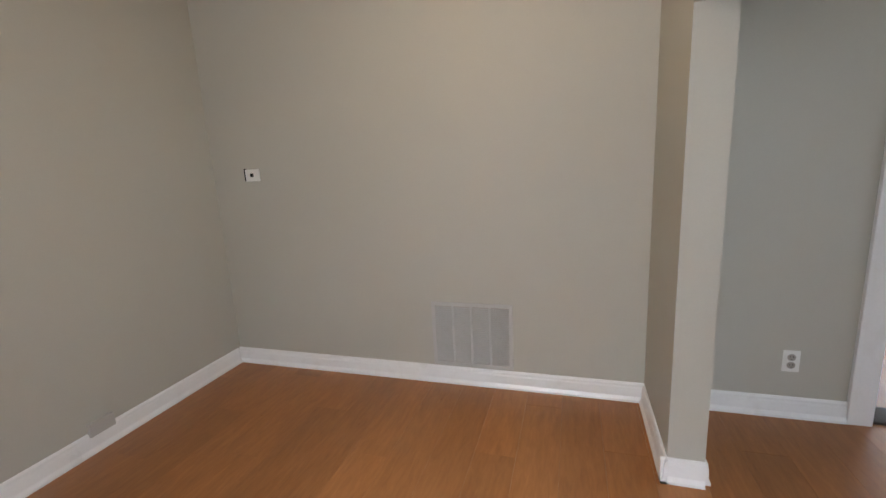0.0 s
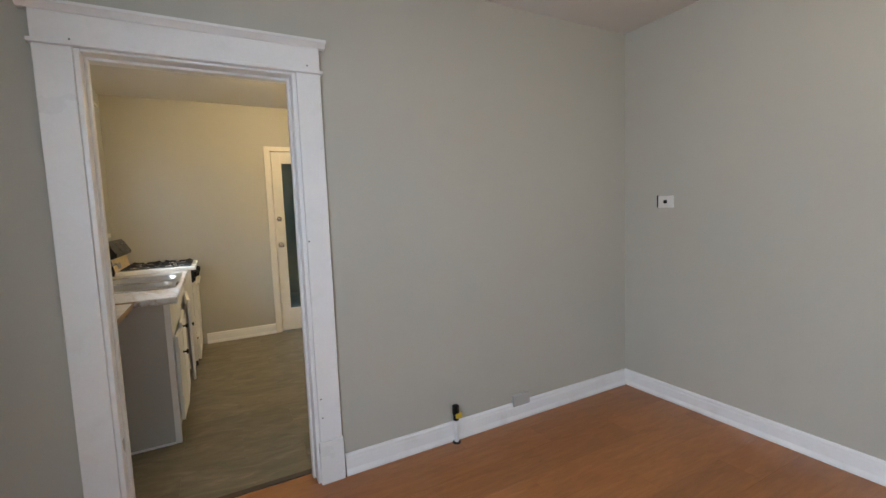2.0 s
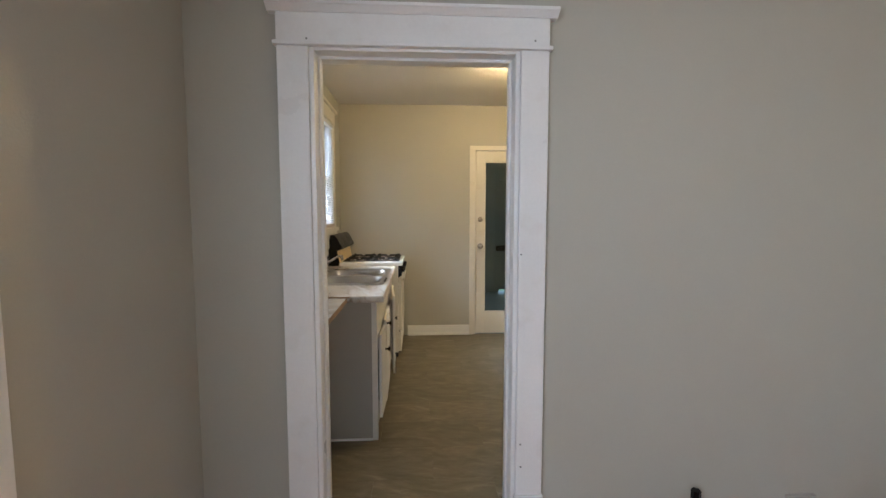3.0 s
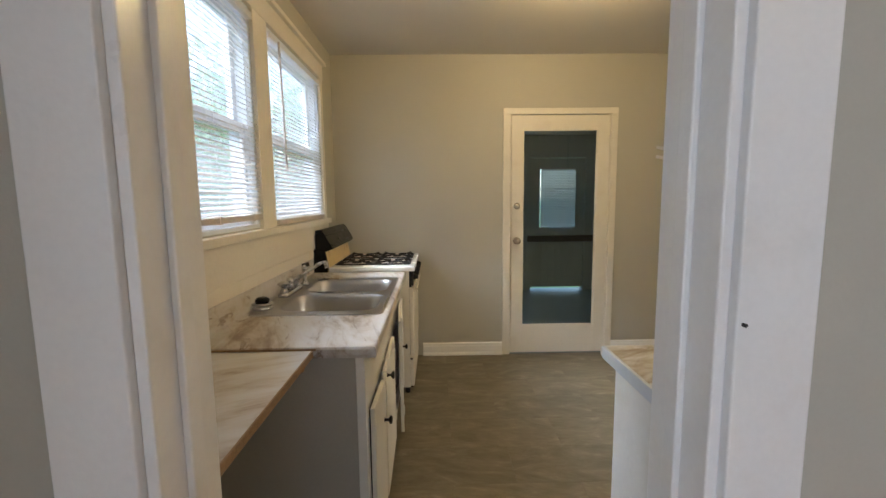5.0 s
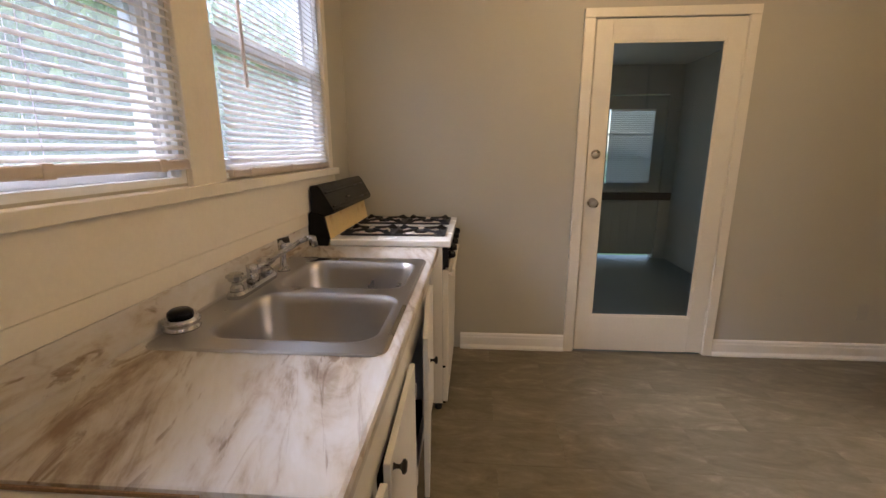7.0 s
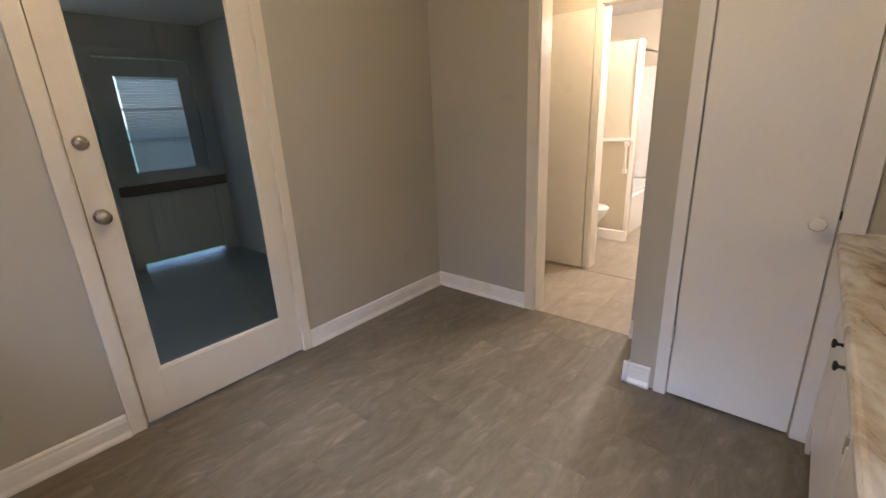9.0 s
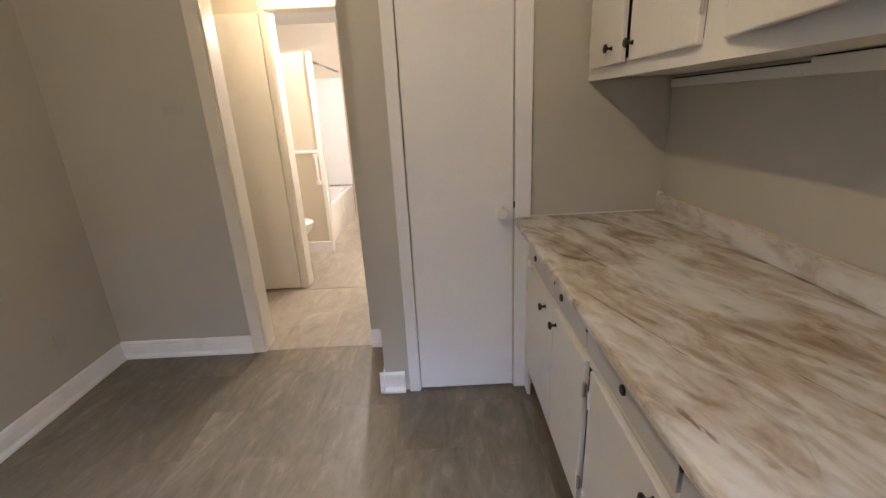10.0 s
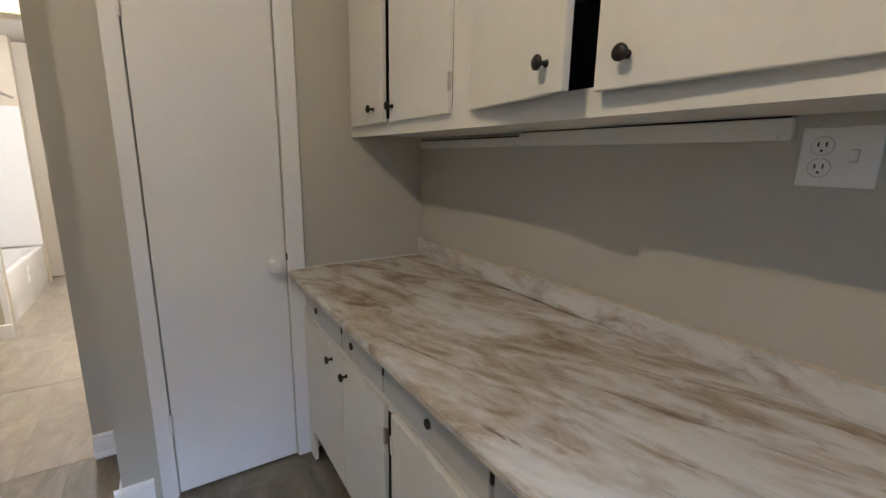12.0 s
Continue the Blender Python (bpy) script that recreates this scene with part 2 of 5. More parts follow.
ltr, lmx = lt.nodes.new("ShaderNodeBsdfTranslucent"), lt.nodes.new("ShaderNodeMixShader")
ltr.inputs[0].default_value = (0.22, 0.36, 0.08, 1)
lmx.inputs[0].default_value = 0.5
lt.links.new(lt.nodes["Principled BSDF"].outputs[0], lmx.inputs[1])
lt.links.new(ltr.outputs[0], lmx.inputs[2])
lt.links.new(lmx.outputs[0], lt.nodes["Material Output"].inputs["Surface"])
SIDING = material("pale_siding", (0.6, 0.62, 0.64), 0.6, 0.05, 2, 40, 0.1)
ROOFM = material("shingle_roof", (0.08, 0.08, 0.085), 0.9, 0.2, 4, 40, 0.3)
JOINT = material("dark_joint", (0.15, 0.125, 0.10), 0.9, 0.1, 9, 60, 0.1)
GLUE = material("yellowed_caulk", (0.60, 0.54, 0.42), 0.5, 0.15, 30, 120, 0.2)

MARBLE_STOPS = [(0.35, (0.235, 0.165, 0.09)), (0.415, (0.35, 0.28, 0.18)), (0.46, (0.465, 0.41, 0.32)), (0.51, (0.575, 0.54, 0.48)), (0.56, (0.685, 0.675, 0.645)), (0.65, (0.765, 0.76, 0.75))]
PALE_STOPS = [(0.34, (0.21, 0.145, 0.095)), (0.40, (0.35, 0.285, 0.215)), (0.445, (0.48, 0.43, 0.375)), (0.50, (0.56, 0.535, 0.505)), (0.60, (0.62, 0.615, 0.61))]
SPLASH_STOPS = [(0.34, (0.40, 0.33, 0.25)), (0.43, (0.54, 0.505, 0.455)), (0.49, (0.64, 0.62, 0.59)), (0.60, (0.72, 0.715, 0.70))]
MARBLE_X = streaked("marbled_laminate_along", MARBLE_STOPS, -17, (1.6, 4.4, 4.4), 1.55, 0.3, 1.2, 0.34, rand=False, veins=0.3, detail=9, grain=0.6, fibre=1.0)
MARBLE_Y = streaked("marbled_laminate_sink", PALE_STOPS, -110, (1.5, 4.4, 4.4), 1.25, 0.3, 1.0, 0.30, rand=False, veins=0.25, detail=9, grain=0.62, fibre=0.8)
MARBLE_D = streaked("marbled_laminate_side", PALE_STOPS, -25, (1.3, 5.0, 5.0), 1.15, 0.3, 1.0, 0.30, rand=False, veins=0.3, detail=8, grain=0.58, fibre=0.5)
MARBLE_B = streaked("marbled_laminate_backsplash", SPLASH_STOPS, 0, (2.6, 4.0, 6.0), 1.4, 0.3, 1.6, 0.30, rand=False, veins=0.3, detail=8, grain=0.58, fibre=0.35)
LAMINATE = streaked("brown_laminate_plank", [(0.3, (0.25, 0.092, 0.026)), (0.5, (0.33, 0.13, 0.038)), (0.7, (0.41, 0.17, 0.052))], 0, (1.2, 7, 4), 2.2, 0.30, 1.2, 0.5)
VINYL = streaked("grey_vinyl_plank", [(0.32, (0.100, 0.081, 0.050)), (0.44, (0.137, 0.116, 0.076)), (0.55, (0.178, 0.154, 0.107)), (0.63, (0.23, 0.205, 0.152)), (0.74, (0.32, 0.29, 0.23))], 6, (1.7, 4.6, 4), 1.6, 0.44, 1.5, 0.34, detail=10, grain=0.66)

# kitchen vinyl in lighter tones; the hall lamplight is put into the colour
HALLVINYL = streaked("lit_vinyl_plank", [(0.3, (0.24, 0.205, 0.15)), (0.5, (0.32, 0.28, 0.215)), (0.7, (0.42, 0.38, 0.30))], 6, (1.9, 4.4, 4), 1.5, 0.36, 1.8, 0.24)


def glass(name, tint, rough=0.0):
    m = bpy.data.materials.new(name)
    m.use_nodes = True
    t = m.node_tree
    b = t.nodes["Principled BSDF"]
    b.inputs["Base Color"].default_value = (*tint, 1)
    b.inputs["Transmission Weight"].default_value, b.inputs["Roughness"].default_value = 1, rough
    b.inputs["IOR"].default_value = 1.45
    return m


# window glass with the daylight glare mixed in as a pale veil
PANE = glass("hazed_window_glass", (0.96, 0.98, 0.98))
pt = PANE.node_tree
haze, veil = pt.nodes.new("ShaderNodeBsdfTranslucent"), pt.nodes.new("ShaderNodeMixShader")
haze.inputs[0].default_value = (0.85, 0.9, 0.92, 1)
veil.inputs[0].default_value = 0.11
pt.links.new(pt.nodes["Principled BSDF"].outputs[0], veil.inputs[1])
pt.links.new(haze.outputs[0], veil.inputs[2])
pt.links.new(veil.outputs[0], pt.nodes["Material Output"].inputs["Surface"])
DOORGLASS = glass("tinted_door_glass", (0.78, 0.85, 0.82))
CRYSTAL = glass("clear_plastic", (0.9, 0.9, 0.9), 0.1)


def lamp_material(name, colour, strength):
    m = bpy.data.materials.new(name)
    m.use_nodes = True
    b = m.node_tree.nodes["Principled BSDF"]
    b.inputs["Base Color"].default_value = (*colour, 1)
    b.inputs["Emission Color"].default_value, b.inputs["Emission Strength"].default_value = (*colour, 1), strength
    return m


LAMPGLASS = lamp_material("lit_lamp_glass", (1.0, 0.85, 0.62), 1.5)


# ---- mesh helpers ----
def box(bm, x0, x1, y0, y1, z0, z1, bevel=0.0):
    r = bmesh.ops.create_cube(bm, size=1)
    vs = r["verts"]
    bmesh.ops.scale(bm, vec=(abs(x1 - x0), abs(y1 - y0), abs(z1 - z0)), verts=vs)
    bmesh.ops.translate(bm, vec=((x0 + x1) / 2, (y0 + y1) / 2, (z0 + z1) / 2), verts=vs)
    if bevel:
        es = list({e for v in vs for e in v.link_edges})
        bmesh.ops.bevel(bm, geom=es, offset=bevel, segments=2, affect="EDGES", profile=0.5)
    return vs


def cyl(bm, p, q, r, r2=None, seg=16, caps=True):
    p, q = Vector(p), Vector(q)
    d = q - p
    m = Matrix.Translation((p + q) / 2) @ d.to_track_quat("Z", "Y").to_matrix().to_4x4()
    bmesh.ops.create_cone(bm, cap_ends=caps, segments=seg, radius1=r, radius2=r if r2 is None else r2, depth=d.length, matrix=m)


def lathe(bm, profile, seg=20, m=None):
    """Turns (radius, height) pairs about z."""
    rings = []
    for r, z in profile:
        ring = []
        for i in range(seg):
            a = 2 * math.pi * i / seg
            v = Vector((max(r, 1e-4) * math.cos(a), max(r, 1e-4) * math.sin(a), z))
            ring.append(bm.verts.new(m @ v if m else v))
        rings.append(ring)
    for a, b in zip(rings, rings[1:]):
        for i in range(seg):
            bm.faces.new((a[i], a[(i + 1) % seg], b[(i + 1) % seg], b[i]))
    bm.faces.new(rings[-1])
    bm.faces.new(list(reversed(rings[0])))


def extrude(bm, profile, axis, a, b):
    """A profile of two coordinates drawn out along an axis from a to b."""
    def at(u, v, w):
        return {"x": (w, u, v), "y": (u, w, v), "z": (u, v, w)}[axis]
    lo = [bm.verts.new(at(u, v, a)) for u, v in profile]
    hi = [bm.verts.new(at(u, v, b)) for u, v in profile]
    n = len(profile)
    for i in range(n):
        bm.faces.new((lo[i], lo[(i + 1) % n], hi[(i + 1) % n], hi[i]))
    bm.faces.new(list(reversed(lo)))
    bm.faces.new(hi)


def tube(bm, pts, r, seg=10):
    for p, q in zip(pts, pts[1:]):
        cyl(bm, p, q, r, seg=seg)
    for p in pts[1:-1]:
        bmesh.ops.create_uvsphere(bm, u_segments=seg, v_segments=6, radius=r, matrix=Matrix.Translation(p))


def mesh_of(name, bm, mat, smooth=False):
    bmesh.ops.recalc_face_normals(bm, faces=bm.faces)
    me = bpy.data.meshes.new(name)
    bm.to_mesh(me)
    bm.free()
    me.materials.append(mat)
    if smooth:
        me.shade_smooth()
    return me


def part(name, bm, mat, parent, label="", smooth=False):
    ob = new(name, mesh_of(name, bm, mat, smooth))
    ob.parent = parent
    return tagged(ob, label)


def thing(name, label, category, at=(0, 0, 0), group="", kind=""):
    ob = new(name)
    ob.location = at
    return tagged(ob, label, category, group, kind)


def solid(name, bm, mat, label, category, kind="structure", smooth=False, group=""):
    return tagged(new(name, mesh_of(name, bm, mat, smooth)), label, category, group, kind)


LIVING = Matrix.Translation((0.013, 0.063, 0)) @ Matrix.Scale(1.014, 4)


def living(ob):
    """Sets a piece of the living room side, drawn in that room's own plan, against the kitchen's plan."""
    ob.matrix_basis = LIVING @ ob.matrix_basis
    return ob


def bm_box(*a, bevel=0.0):
    bm = bmesh.new()
    box(bm, *a, bevel=bevel)
    return bm


def wall(name, axis, a, b, u0, u1, z0, z1, holes, mat, label):
    """A wall from a to b across its thickness; holes are (u0, u1, z0, z1)."""
    bm = bmesh.new()
    us = sorted({u0, u1, *[h[0] for h in holes], *[h[1] for h in holes]})
    for ua, ub in zip(us, us[1:]):
        mid, cuts = (ua + ub) / 2, []
        for h in holes:
            if h[0] < mid < h[1]:
                cuts.append((h[2], h[3]))
        z = z0
        for c0, c1 in sorted(cuts) + [(z1, z1)]:
            if c0 - z > 1e-4:
                if axis == "x":
                    box(bm, a, b, ua, ub, z, c0)
                else:
                    box(bm, ua, ub, a, b, z, c0)
            z = c1
    bmesh.ops.remove_doubles(bm, verts=bm.verts, dist=1e-5)
    return solid(name, bm, mat, label, "wall")


# ---- the plan ----
KC, LC = 2.53, 2.445          # ceilings of kitchen and living room
W = -0.77                     # window wall of the kitchen
KY = 0.195                    # counter wall, kitchen side
B = 3.146                     # back wall of the kitchen
P = 2.385                     # pantry front
R = 2.84                      # wall with the hall opening
E0 = 2.63                     # wall with the return-air grille

wall("wall_doorway", "y", 0.063, KY, -0.93, 2.84, 0, 2.6, [(-0.327, 0.459, 0, 1.972)], WALL, "greige painted wall with a cased doorway")
living(wall("wall_grille", "x", E0, 2.785, -5.6, 0, 0, 2.6, [(-4.45, -3.62, 0, 2.03)], WALL, "greige painted wall with return air grille"))
# the upper hole is added for the west lamp, out of view
living(wall("wall_living_west", "x", -0.93, -0.78, -5.6, 0, 0, 2.6, [(-1.62, -0.83, 0, 2.03), (-2.55, -1.75, 0.8, 2.1)], WALL, "greige painted side wall with a door and an added unseen window"))
# the hole is added for the south fill lamp, out of view
living(wall("wall_living_south", "y", -5.6, -5.45, -0.78, E0, 0, 2.6, [(-0.4, 1.8, 0.8, 2.2)], WALL, "greige painted end wall with an added unseen window"))
living(wall("wall_stub", "y", -2.776, -2.64, -0.78, E0, 0, 2.445, [(-0.3, 2.03, 0, 1.79)], WALL, "greige partition wall with a wide open passage"))
wall("wall_window", "x", W - 0.115, W, KY, 3.3, 0, 2.6, [(0.715, 1.575, 1.235, 2.235), (1.74, 2.725, 1.235, 2.235)], WALL, "greige kitchen wall with two windows")
wall("wall_back", "y", B, 3.3, W, 2.96, 0, 2.6, [(0.70, 1.545, 0, 2.055)], WALL, "greige kitchen wall around the glazed door")
wall("wall_hall_opening", "x", R, 2.96, 1.495, B, 0, 2.6, [(1.63, 2.285, 0, 2.06)], WALL, "greige wall with an opening to the hall")
wall("wall_pantry", "x", P, P + 0.1, KY, 1.495, 0, 2.6, [(0.85, 1.315, 0, 2.05)], WALL, "greige pantry wall around a white door")
# unseen wall added to stop bath and hall light leaking round the pantry door
wall("wall_pantry_back", "x", 2.84, 2.96, KY, 1.395, 0, 2.6, [], WALL, "unseen greige back wall closing the pantry to hall light")
wall("wall_pantry_return", "y", 1.395, 1.495, P + 0.1, 2.96, 0, 2.6, [], WALL, "greige return wall of the pantry")
wall("wall_hall_far", "x", 3.83, 3.95, 0.9, 3.5, 0, 2.6, [(1.62, 2.305, 0, 2.05)], BATHWALL, "cream wall around the bathroom doorway")
wall("wall_hall_north", "y", 3.4, 3.5, 2.96, 3.83, 0, 2.6, [], BATHWALL, "cream end wall of the hall")
wall("wall_hall_south", "y", 0.9, 1.0, 2.96, 3.83, 0, 2.6, [], BATHWALL, "cream end wall of the hall")
wall("wall_bath_north", "y", 3.25, 3.35, 3.95, 6.9, 0, 2.6, [], BATHWALL, "cream bathroom wall behind toilet and tub")
wall("wall_bath_south", "y", 0.9, 1.0, 3.95, 6.9, 0, 2.6, [], BATHWALL, "cream bathroom wall")
wall("wall_bath_east", "x", 6.75, 6.9, 1.0, 3.25, 0, 2.6, [], BATHWALL, "cream bathroom end wall")
# the hole at x 0.45 to 1.15 is added, out of view, for the fill lamp
wall("wall_porch_far", "y", 5.9, 6.05, 0.2, 2.55, -0.03, 2.5, [(1.5, 2.3, -0.03, 1.95), (0.45, 1.15, 0.9, 2.0)], PORCHWALL, "blue-grey wall of enclosed back porch")
wall("wall_porch_east", "x", 2.45, 2.55, 3.3, 5.9, -0.03, 2.5, [], PORCHWALL, "blue-grey side wall of back porch")
wall("wall_porch_west", "x", 0.2, 0.3, 3.3, 5.9, -0.03, 2.5, [], PORCHWALL, "blue-grey side wall of back porch")
living(wall("wall_front_east", "x", 6.0, 6.15, -7.5, -2.2, 0, 2.6, [(-6.2, -4.05, 0.55, 2.0), ], WALL, "greige wall of the bright front room"))
living(wall("wall_front_north", "y", -2.35, -2.2, 2.785, 6.0, 0, 2.6, [], WALL, "greige wall of the front room"))
living(wall("wall_front_south", "y", -7.5, -7.35, 2.785, 6.0, 0, 2.6, [], WALL, "greige wall of the front room"))
living(wall("wall_front_west", "x", 2.63, 2.785, -7.5, -5.6, 0, 2.6, [], WALL, "greige wall of the front room"))

for nm, bx, lab in (
    ("ceiling_kitchen", (W - 0.115, 2.96, KY, 3.3, KC, KC + 0.07), "off-white painted kitchen ceiling"),
    ("ceiling_living", (-0.93, E0, -5.6, 0, LC, LC + 0.1), "off-white painted living room ceiling"),
    ("ceiling_hall", (2.96, 6.9, 0.9, 3.5, 2.42, 2.5), "pale hall and bathroom ceiling"),
    ("ceiling_porch", (0.2, 2.55, 3.3, 6.05, 2.28, 2.36), "grey-white porch ceiling"),
    ("ceiling_front", (2.785, 6.15, -7.5, -2.2, LC, LC + 0.1), "off-white front room ceiling"),
):
    ob = solid(nm, bm_box(*bx), CEIL, lab, "ceiling")
    if nm in ("ceiling_living", "ceiling_front"):
        living(ob)

solid("floor_kitchen", bm_box(W, 3.83, KY, B, -0.1, -0.006), JOINT, "underlay beneath the grey vinyl planks", "floor")
living(solid("floor_living", bm_box(-0.93, 2.785, -5.6, 0.128, -0.1, -0.006), JOINT, "underlay beneath the brown laminate", "floor"))
solid("floor_bath", bm_box(3.83, 6.9, 1.0, 3.25, -0.1, -0.006), JOINT, "underlay beneath the bathroom planks", "floor")
solid("floor_porch", bm_box(0.3, 2.45, B + 0.02, 6.05, -0.12, -0.03), PORCHFLOOR, "dark blue-grey painted porch floor", "floor")
living(solid("floor_front", bm_box(2.785, 6.0, -7.35, -2.35, -0.1, 0.0), LAMINATE, "brown laminate floor of the front room", "floor"))


# ---- trim ----
def skirting(axis, face, way, a, b, h=0.106, mat=None, cut_a=0, cut_b=0):
    """A baseboard with a rounded top and a shoe strip, proud of a wall face by way (+1 or -1)."""
    prof = [(0, 0), (0.026, 0), (0.026, 0.012), (0.017, 0.03), (0.015, h - 0.03), (0.012, h - 0.02), (0.012, h - 0.01), (0.006, h), (0, h)]
    prof = [(face + way * u, v) for u, v in prof]
    bm = bmesh.new()
    extrude(bm, prof, axis, a, b)
    return solid("baseboard", bm, mat or TRIM, "white painted wooden baseboard with moulded top", "baseboard")


living(skirting("x", 0, -1, 0.56, E0 - 0.026))
living(skirting("x", 0, -1, -0.78, -0.457))
living(skirting("y", E0, -1, -2.64, -0.0))
living(skirting("x", -2.64, 1, 2.004, E0 - 0.026))
living(skirting("y", 2.03, -1, -2.776, -2.614))
living(skirting("x", -2.776, -1, 2.03, E0 - 0.026))
living(skirting("y", E0, -1, -3.52, -2.776))
living(skirting("y", -0.78, 1, -0.762, -0.026))
skirting("x", B, -1, -0.05, 0.642, 0.11)
skirting("x", B, -1, 1.598, R - 0.026, 0.11)
skirting("y", R, -1, 2.35, B, 0.11)
skirting("y", R, -1, 1.495, 1.63, 0.11)
skirting("y", P, -1, 1.395, 1.521, 0.11)
skirting("x", 1.495, 1, P - 0.026, R - 0.026, 0.11)
skirting("y", 3.83, -1, 2.99, 3.4, 0.11, BATHWALL)
living(skirting("y", 6.0, -1, -7.3, -2.4, 0.16))


def casing(name, label, boards, mat):
    th = thing(name, label, "trim", kind="structure")
    for pn, bx in boards:
        part(pn, bm_box(*bx, bevel=0.003), mat, th)
    return th


# cased doorway between living room and kitchen
CX0, CX1, JX0, JX1, LY = -0.440, 0.566, -0.327, 0.459, 0.063
door_case = casing("trim_doorway", "white painted door casing with plinths and crown header", [
    ("side_casing", (CX0, JX0, LY - 0.026, LY, 0.213, 1.962)),
    ("side_casing", (JX1, CX1, LY - 0.026, LY, 0.213, 1.962)),
    ("plinth", (CX0 - 0.005, JX0 + 0.005, LY - 0.034, LY, 0.0, 0.213)),
    ("plinth", (JX1 - 0.005, CX1 + 0.005, LY - 0.034, LY, 0.0, 0.213)),
    ("header", (CX0, CX1, LY - 0.028, LY, 1.977, 2.078)),
    ("bead", (CX0 - 0.011, CX1 + 0.011, LY - 0.038, LY, 1.962, 1.977)),
    ("jamb", (JX0, JX0 + 0.018, LY - 0.012, KY + 0.012, 0.0, 1.972)),
    ("jamb", (JX1 - 0.018, JX1, LY - 0.012, KY + 0.012, 0.0, 1.972)),
    ("head_jamb", (JX0 + 0.018, JX1 - 0.018, LY - 0.012, KY + 0.012, 1.952, 1.972)),
    ("stop", (JX0 + 0.018, JX0 + 0.030, 0.11, 0.145, 0.0, 1.952)),
    ("stop", (JX1 - 0.030, JX1 - 0.018, 0.11, 0.145, 0.0, 1.952)),
    ("head_stop", (JX0 + 0.030, JX1 - 0.030, 0.11, 0.145, 1.940, 1.952)),
    ("side_casing", (JX0 - 0.09, JX0, KY, KY + 0.02, 0.0, 1.972)),
    ("side_casing", (JX1, JX1 + 0.09, KY, KY + 0.02, 0.0, 1.972)),
    ("header", (JX0 - 0.09, JX1 + 0.09, KY, KY + 0.02, 1.972, 2.06)),
], TRIM)
bm = bmesh.new()
extrude(bm, [(LY - u, v) for u, v in ((0.0, 2.078), (0.032, 2.078), (0.036, 2.083), (0.05, 2.094), (0.058, 2.097), (0.058, 2.108), (0, 2.108))], "x", CX0 - 0.028, CX1 + 0.028)
part("crown", bm, TRIM, door_case)
for sx, sz in ((-0.33, 1.985), (0.51, 1.995), (0.468, 1.195), (0.475, 0.43), (0.478, 0.335)):
    bm = bmesh.new()
    cyl(bm, (sx, LY - 0.031, sz), (sx, LY - 0.0255, sz), 0.0028, seg=8)
    part("nail_hole", bm, KNOBM, door_case, "dark nail hole")

front_trim = casing("trim_front_doorway", "white painted casing of the front room doorway", [
    ("side_casing", (E0 - 0.025, E0, -3.62, -3.52, 0.0, 2.03)),
    ("side_casing", (E0 - 0.025, E0, -4.55, -4.45, 0.0, 2.03)),
    ("header", (E0 - 0.027, E0, -4.55, -3.52, 2.03, 2.17)),
    ("jamb", (E0 - 0.01, 2.795, -3.62, -3.60, 0.0, 2.03)),
    ("jamb", (E0 - 0.01, 2.795, -4.47, -4.45, 0.0, 2.03)),
], TRIM)
side_trim = casing("trim_side_door", "white painted door casing beside the corner", [
    ("side_casing", (-0.78, -0.757, -0.85, -0.762, 0.0, 2.03)),
    ("side_casing", (-0.78, -0.757, -1.72, -1.62, 0.0, 2.03)),
    ("header", (-0.78, -0.755, -1.72, -0.762, 2.03, 2.16)),
], TRIM)
side_door = thing("door_side", "white painted closed panel door", "door", kind="structure")
part("door_slab", bm_box(-0.83, -0.795, -1.615, -0.835, 0.01, 2.02, bevel=0.003), DOORW, side_door)
living(solid("threshold", bm_box(E0, 2.785, -4.45, -3.62, 0.0, 0.012, bevel=0.004), WOODBAR, "dark wooden threshold strip", "threshold"))
for ob in (front_trim, side_trim, side_door):
    living(ob)
solid("threshold_kitchen", bm_box(-0.309, 0.441, 0.162, 0.2, -0.006, 0.005, bevel=0.002), WOODBAR, "worn dark floor transition strip", "threshold")

casing("trim_back_door", "cream painted casing round the glazed door", [
    ("side_casing", (0.642, 0.703, B - 0.02, B, 0.0, 2.05)),
    ("side_casing", (1.542, 1.598, B - 0.02, B, 0.0, 2.05)),
    ("header", (0.642, 1.598, B - 0.022, B, 2.05, 2.10)),
    ("jamb", (0.70, 0.712, B, 3.3, 0.0, 2.055)),
    ("jamb", (1.536, 1.545, B, 3.3, 0.0, 2.055)),
], CREAM)
casing("trim_pantry", "white painted casing round the pantry door", [
    ("side_casing", (P - 0.018, P, 1.318, 1.372, 0.0, 2.05)),
    ("side_casing", (P - 0.018, P, 0.775, 0.845, 0.0, 2.05)),
    ("header", (P - 0.02, P, 0.775, 1.372, 2.05, 2.13)),
], DOORW)
casing("trim_hall", "cream painted casing of the hall opening", [
    ("side_casing", (R - 0.02, R, 2.28, 2.35, 0.0, 2.06)),
    ("jamb", (R - 0.005, 2.965, 2.272, 2.285, 0.0, 2.06)),
    ("header", (R - 0.022, R, 1.63, 2.365, 2.06, 2.14)),
    ("head_jamb", (R - 0.005, 2.965, 1.63, 2.272, 2.045, 2.06)),
], CREAM)
casing("trim_bath", "cream painted casing of the bathroom doorway", [
    ("side_casing", (3.805, 3.83, 2.30, 2.345, 0.0, 2.05)),
    ("side_casing", (3.805, 3.83, 1.55, 1.62, 0.0, 2.05)),
    ("header", (3.803, 3.83, 1.55, 2.345, 2.05, 2.13)),
    ("jamb", (3.82, 3.96, 2.29, 2.305, 0.0, 2.05)),
    ("jamb", (3.82, 3.96, 1.62, 1.635, 0.0, 2.05)),
], CREAM)


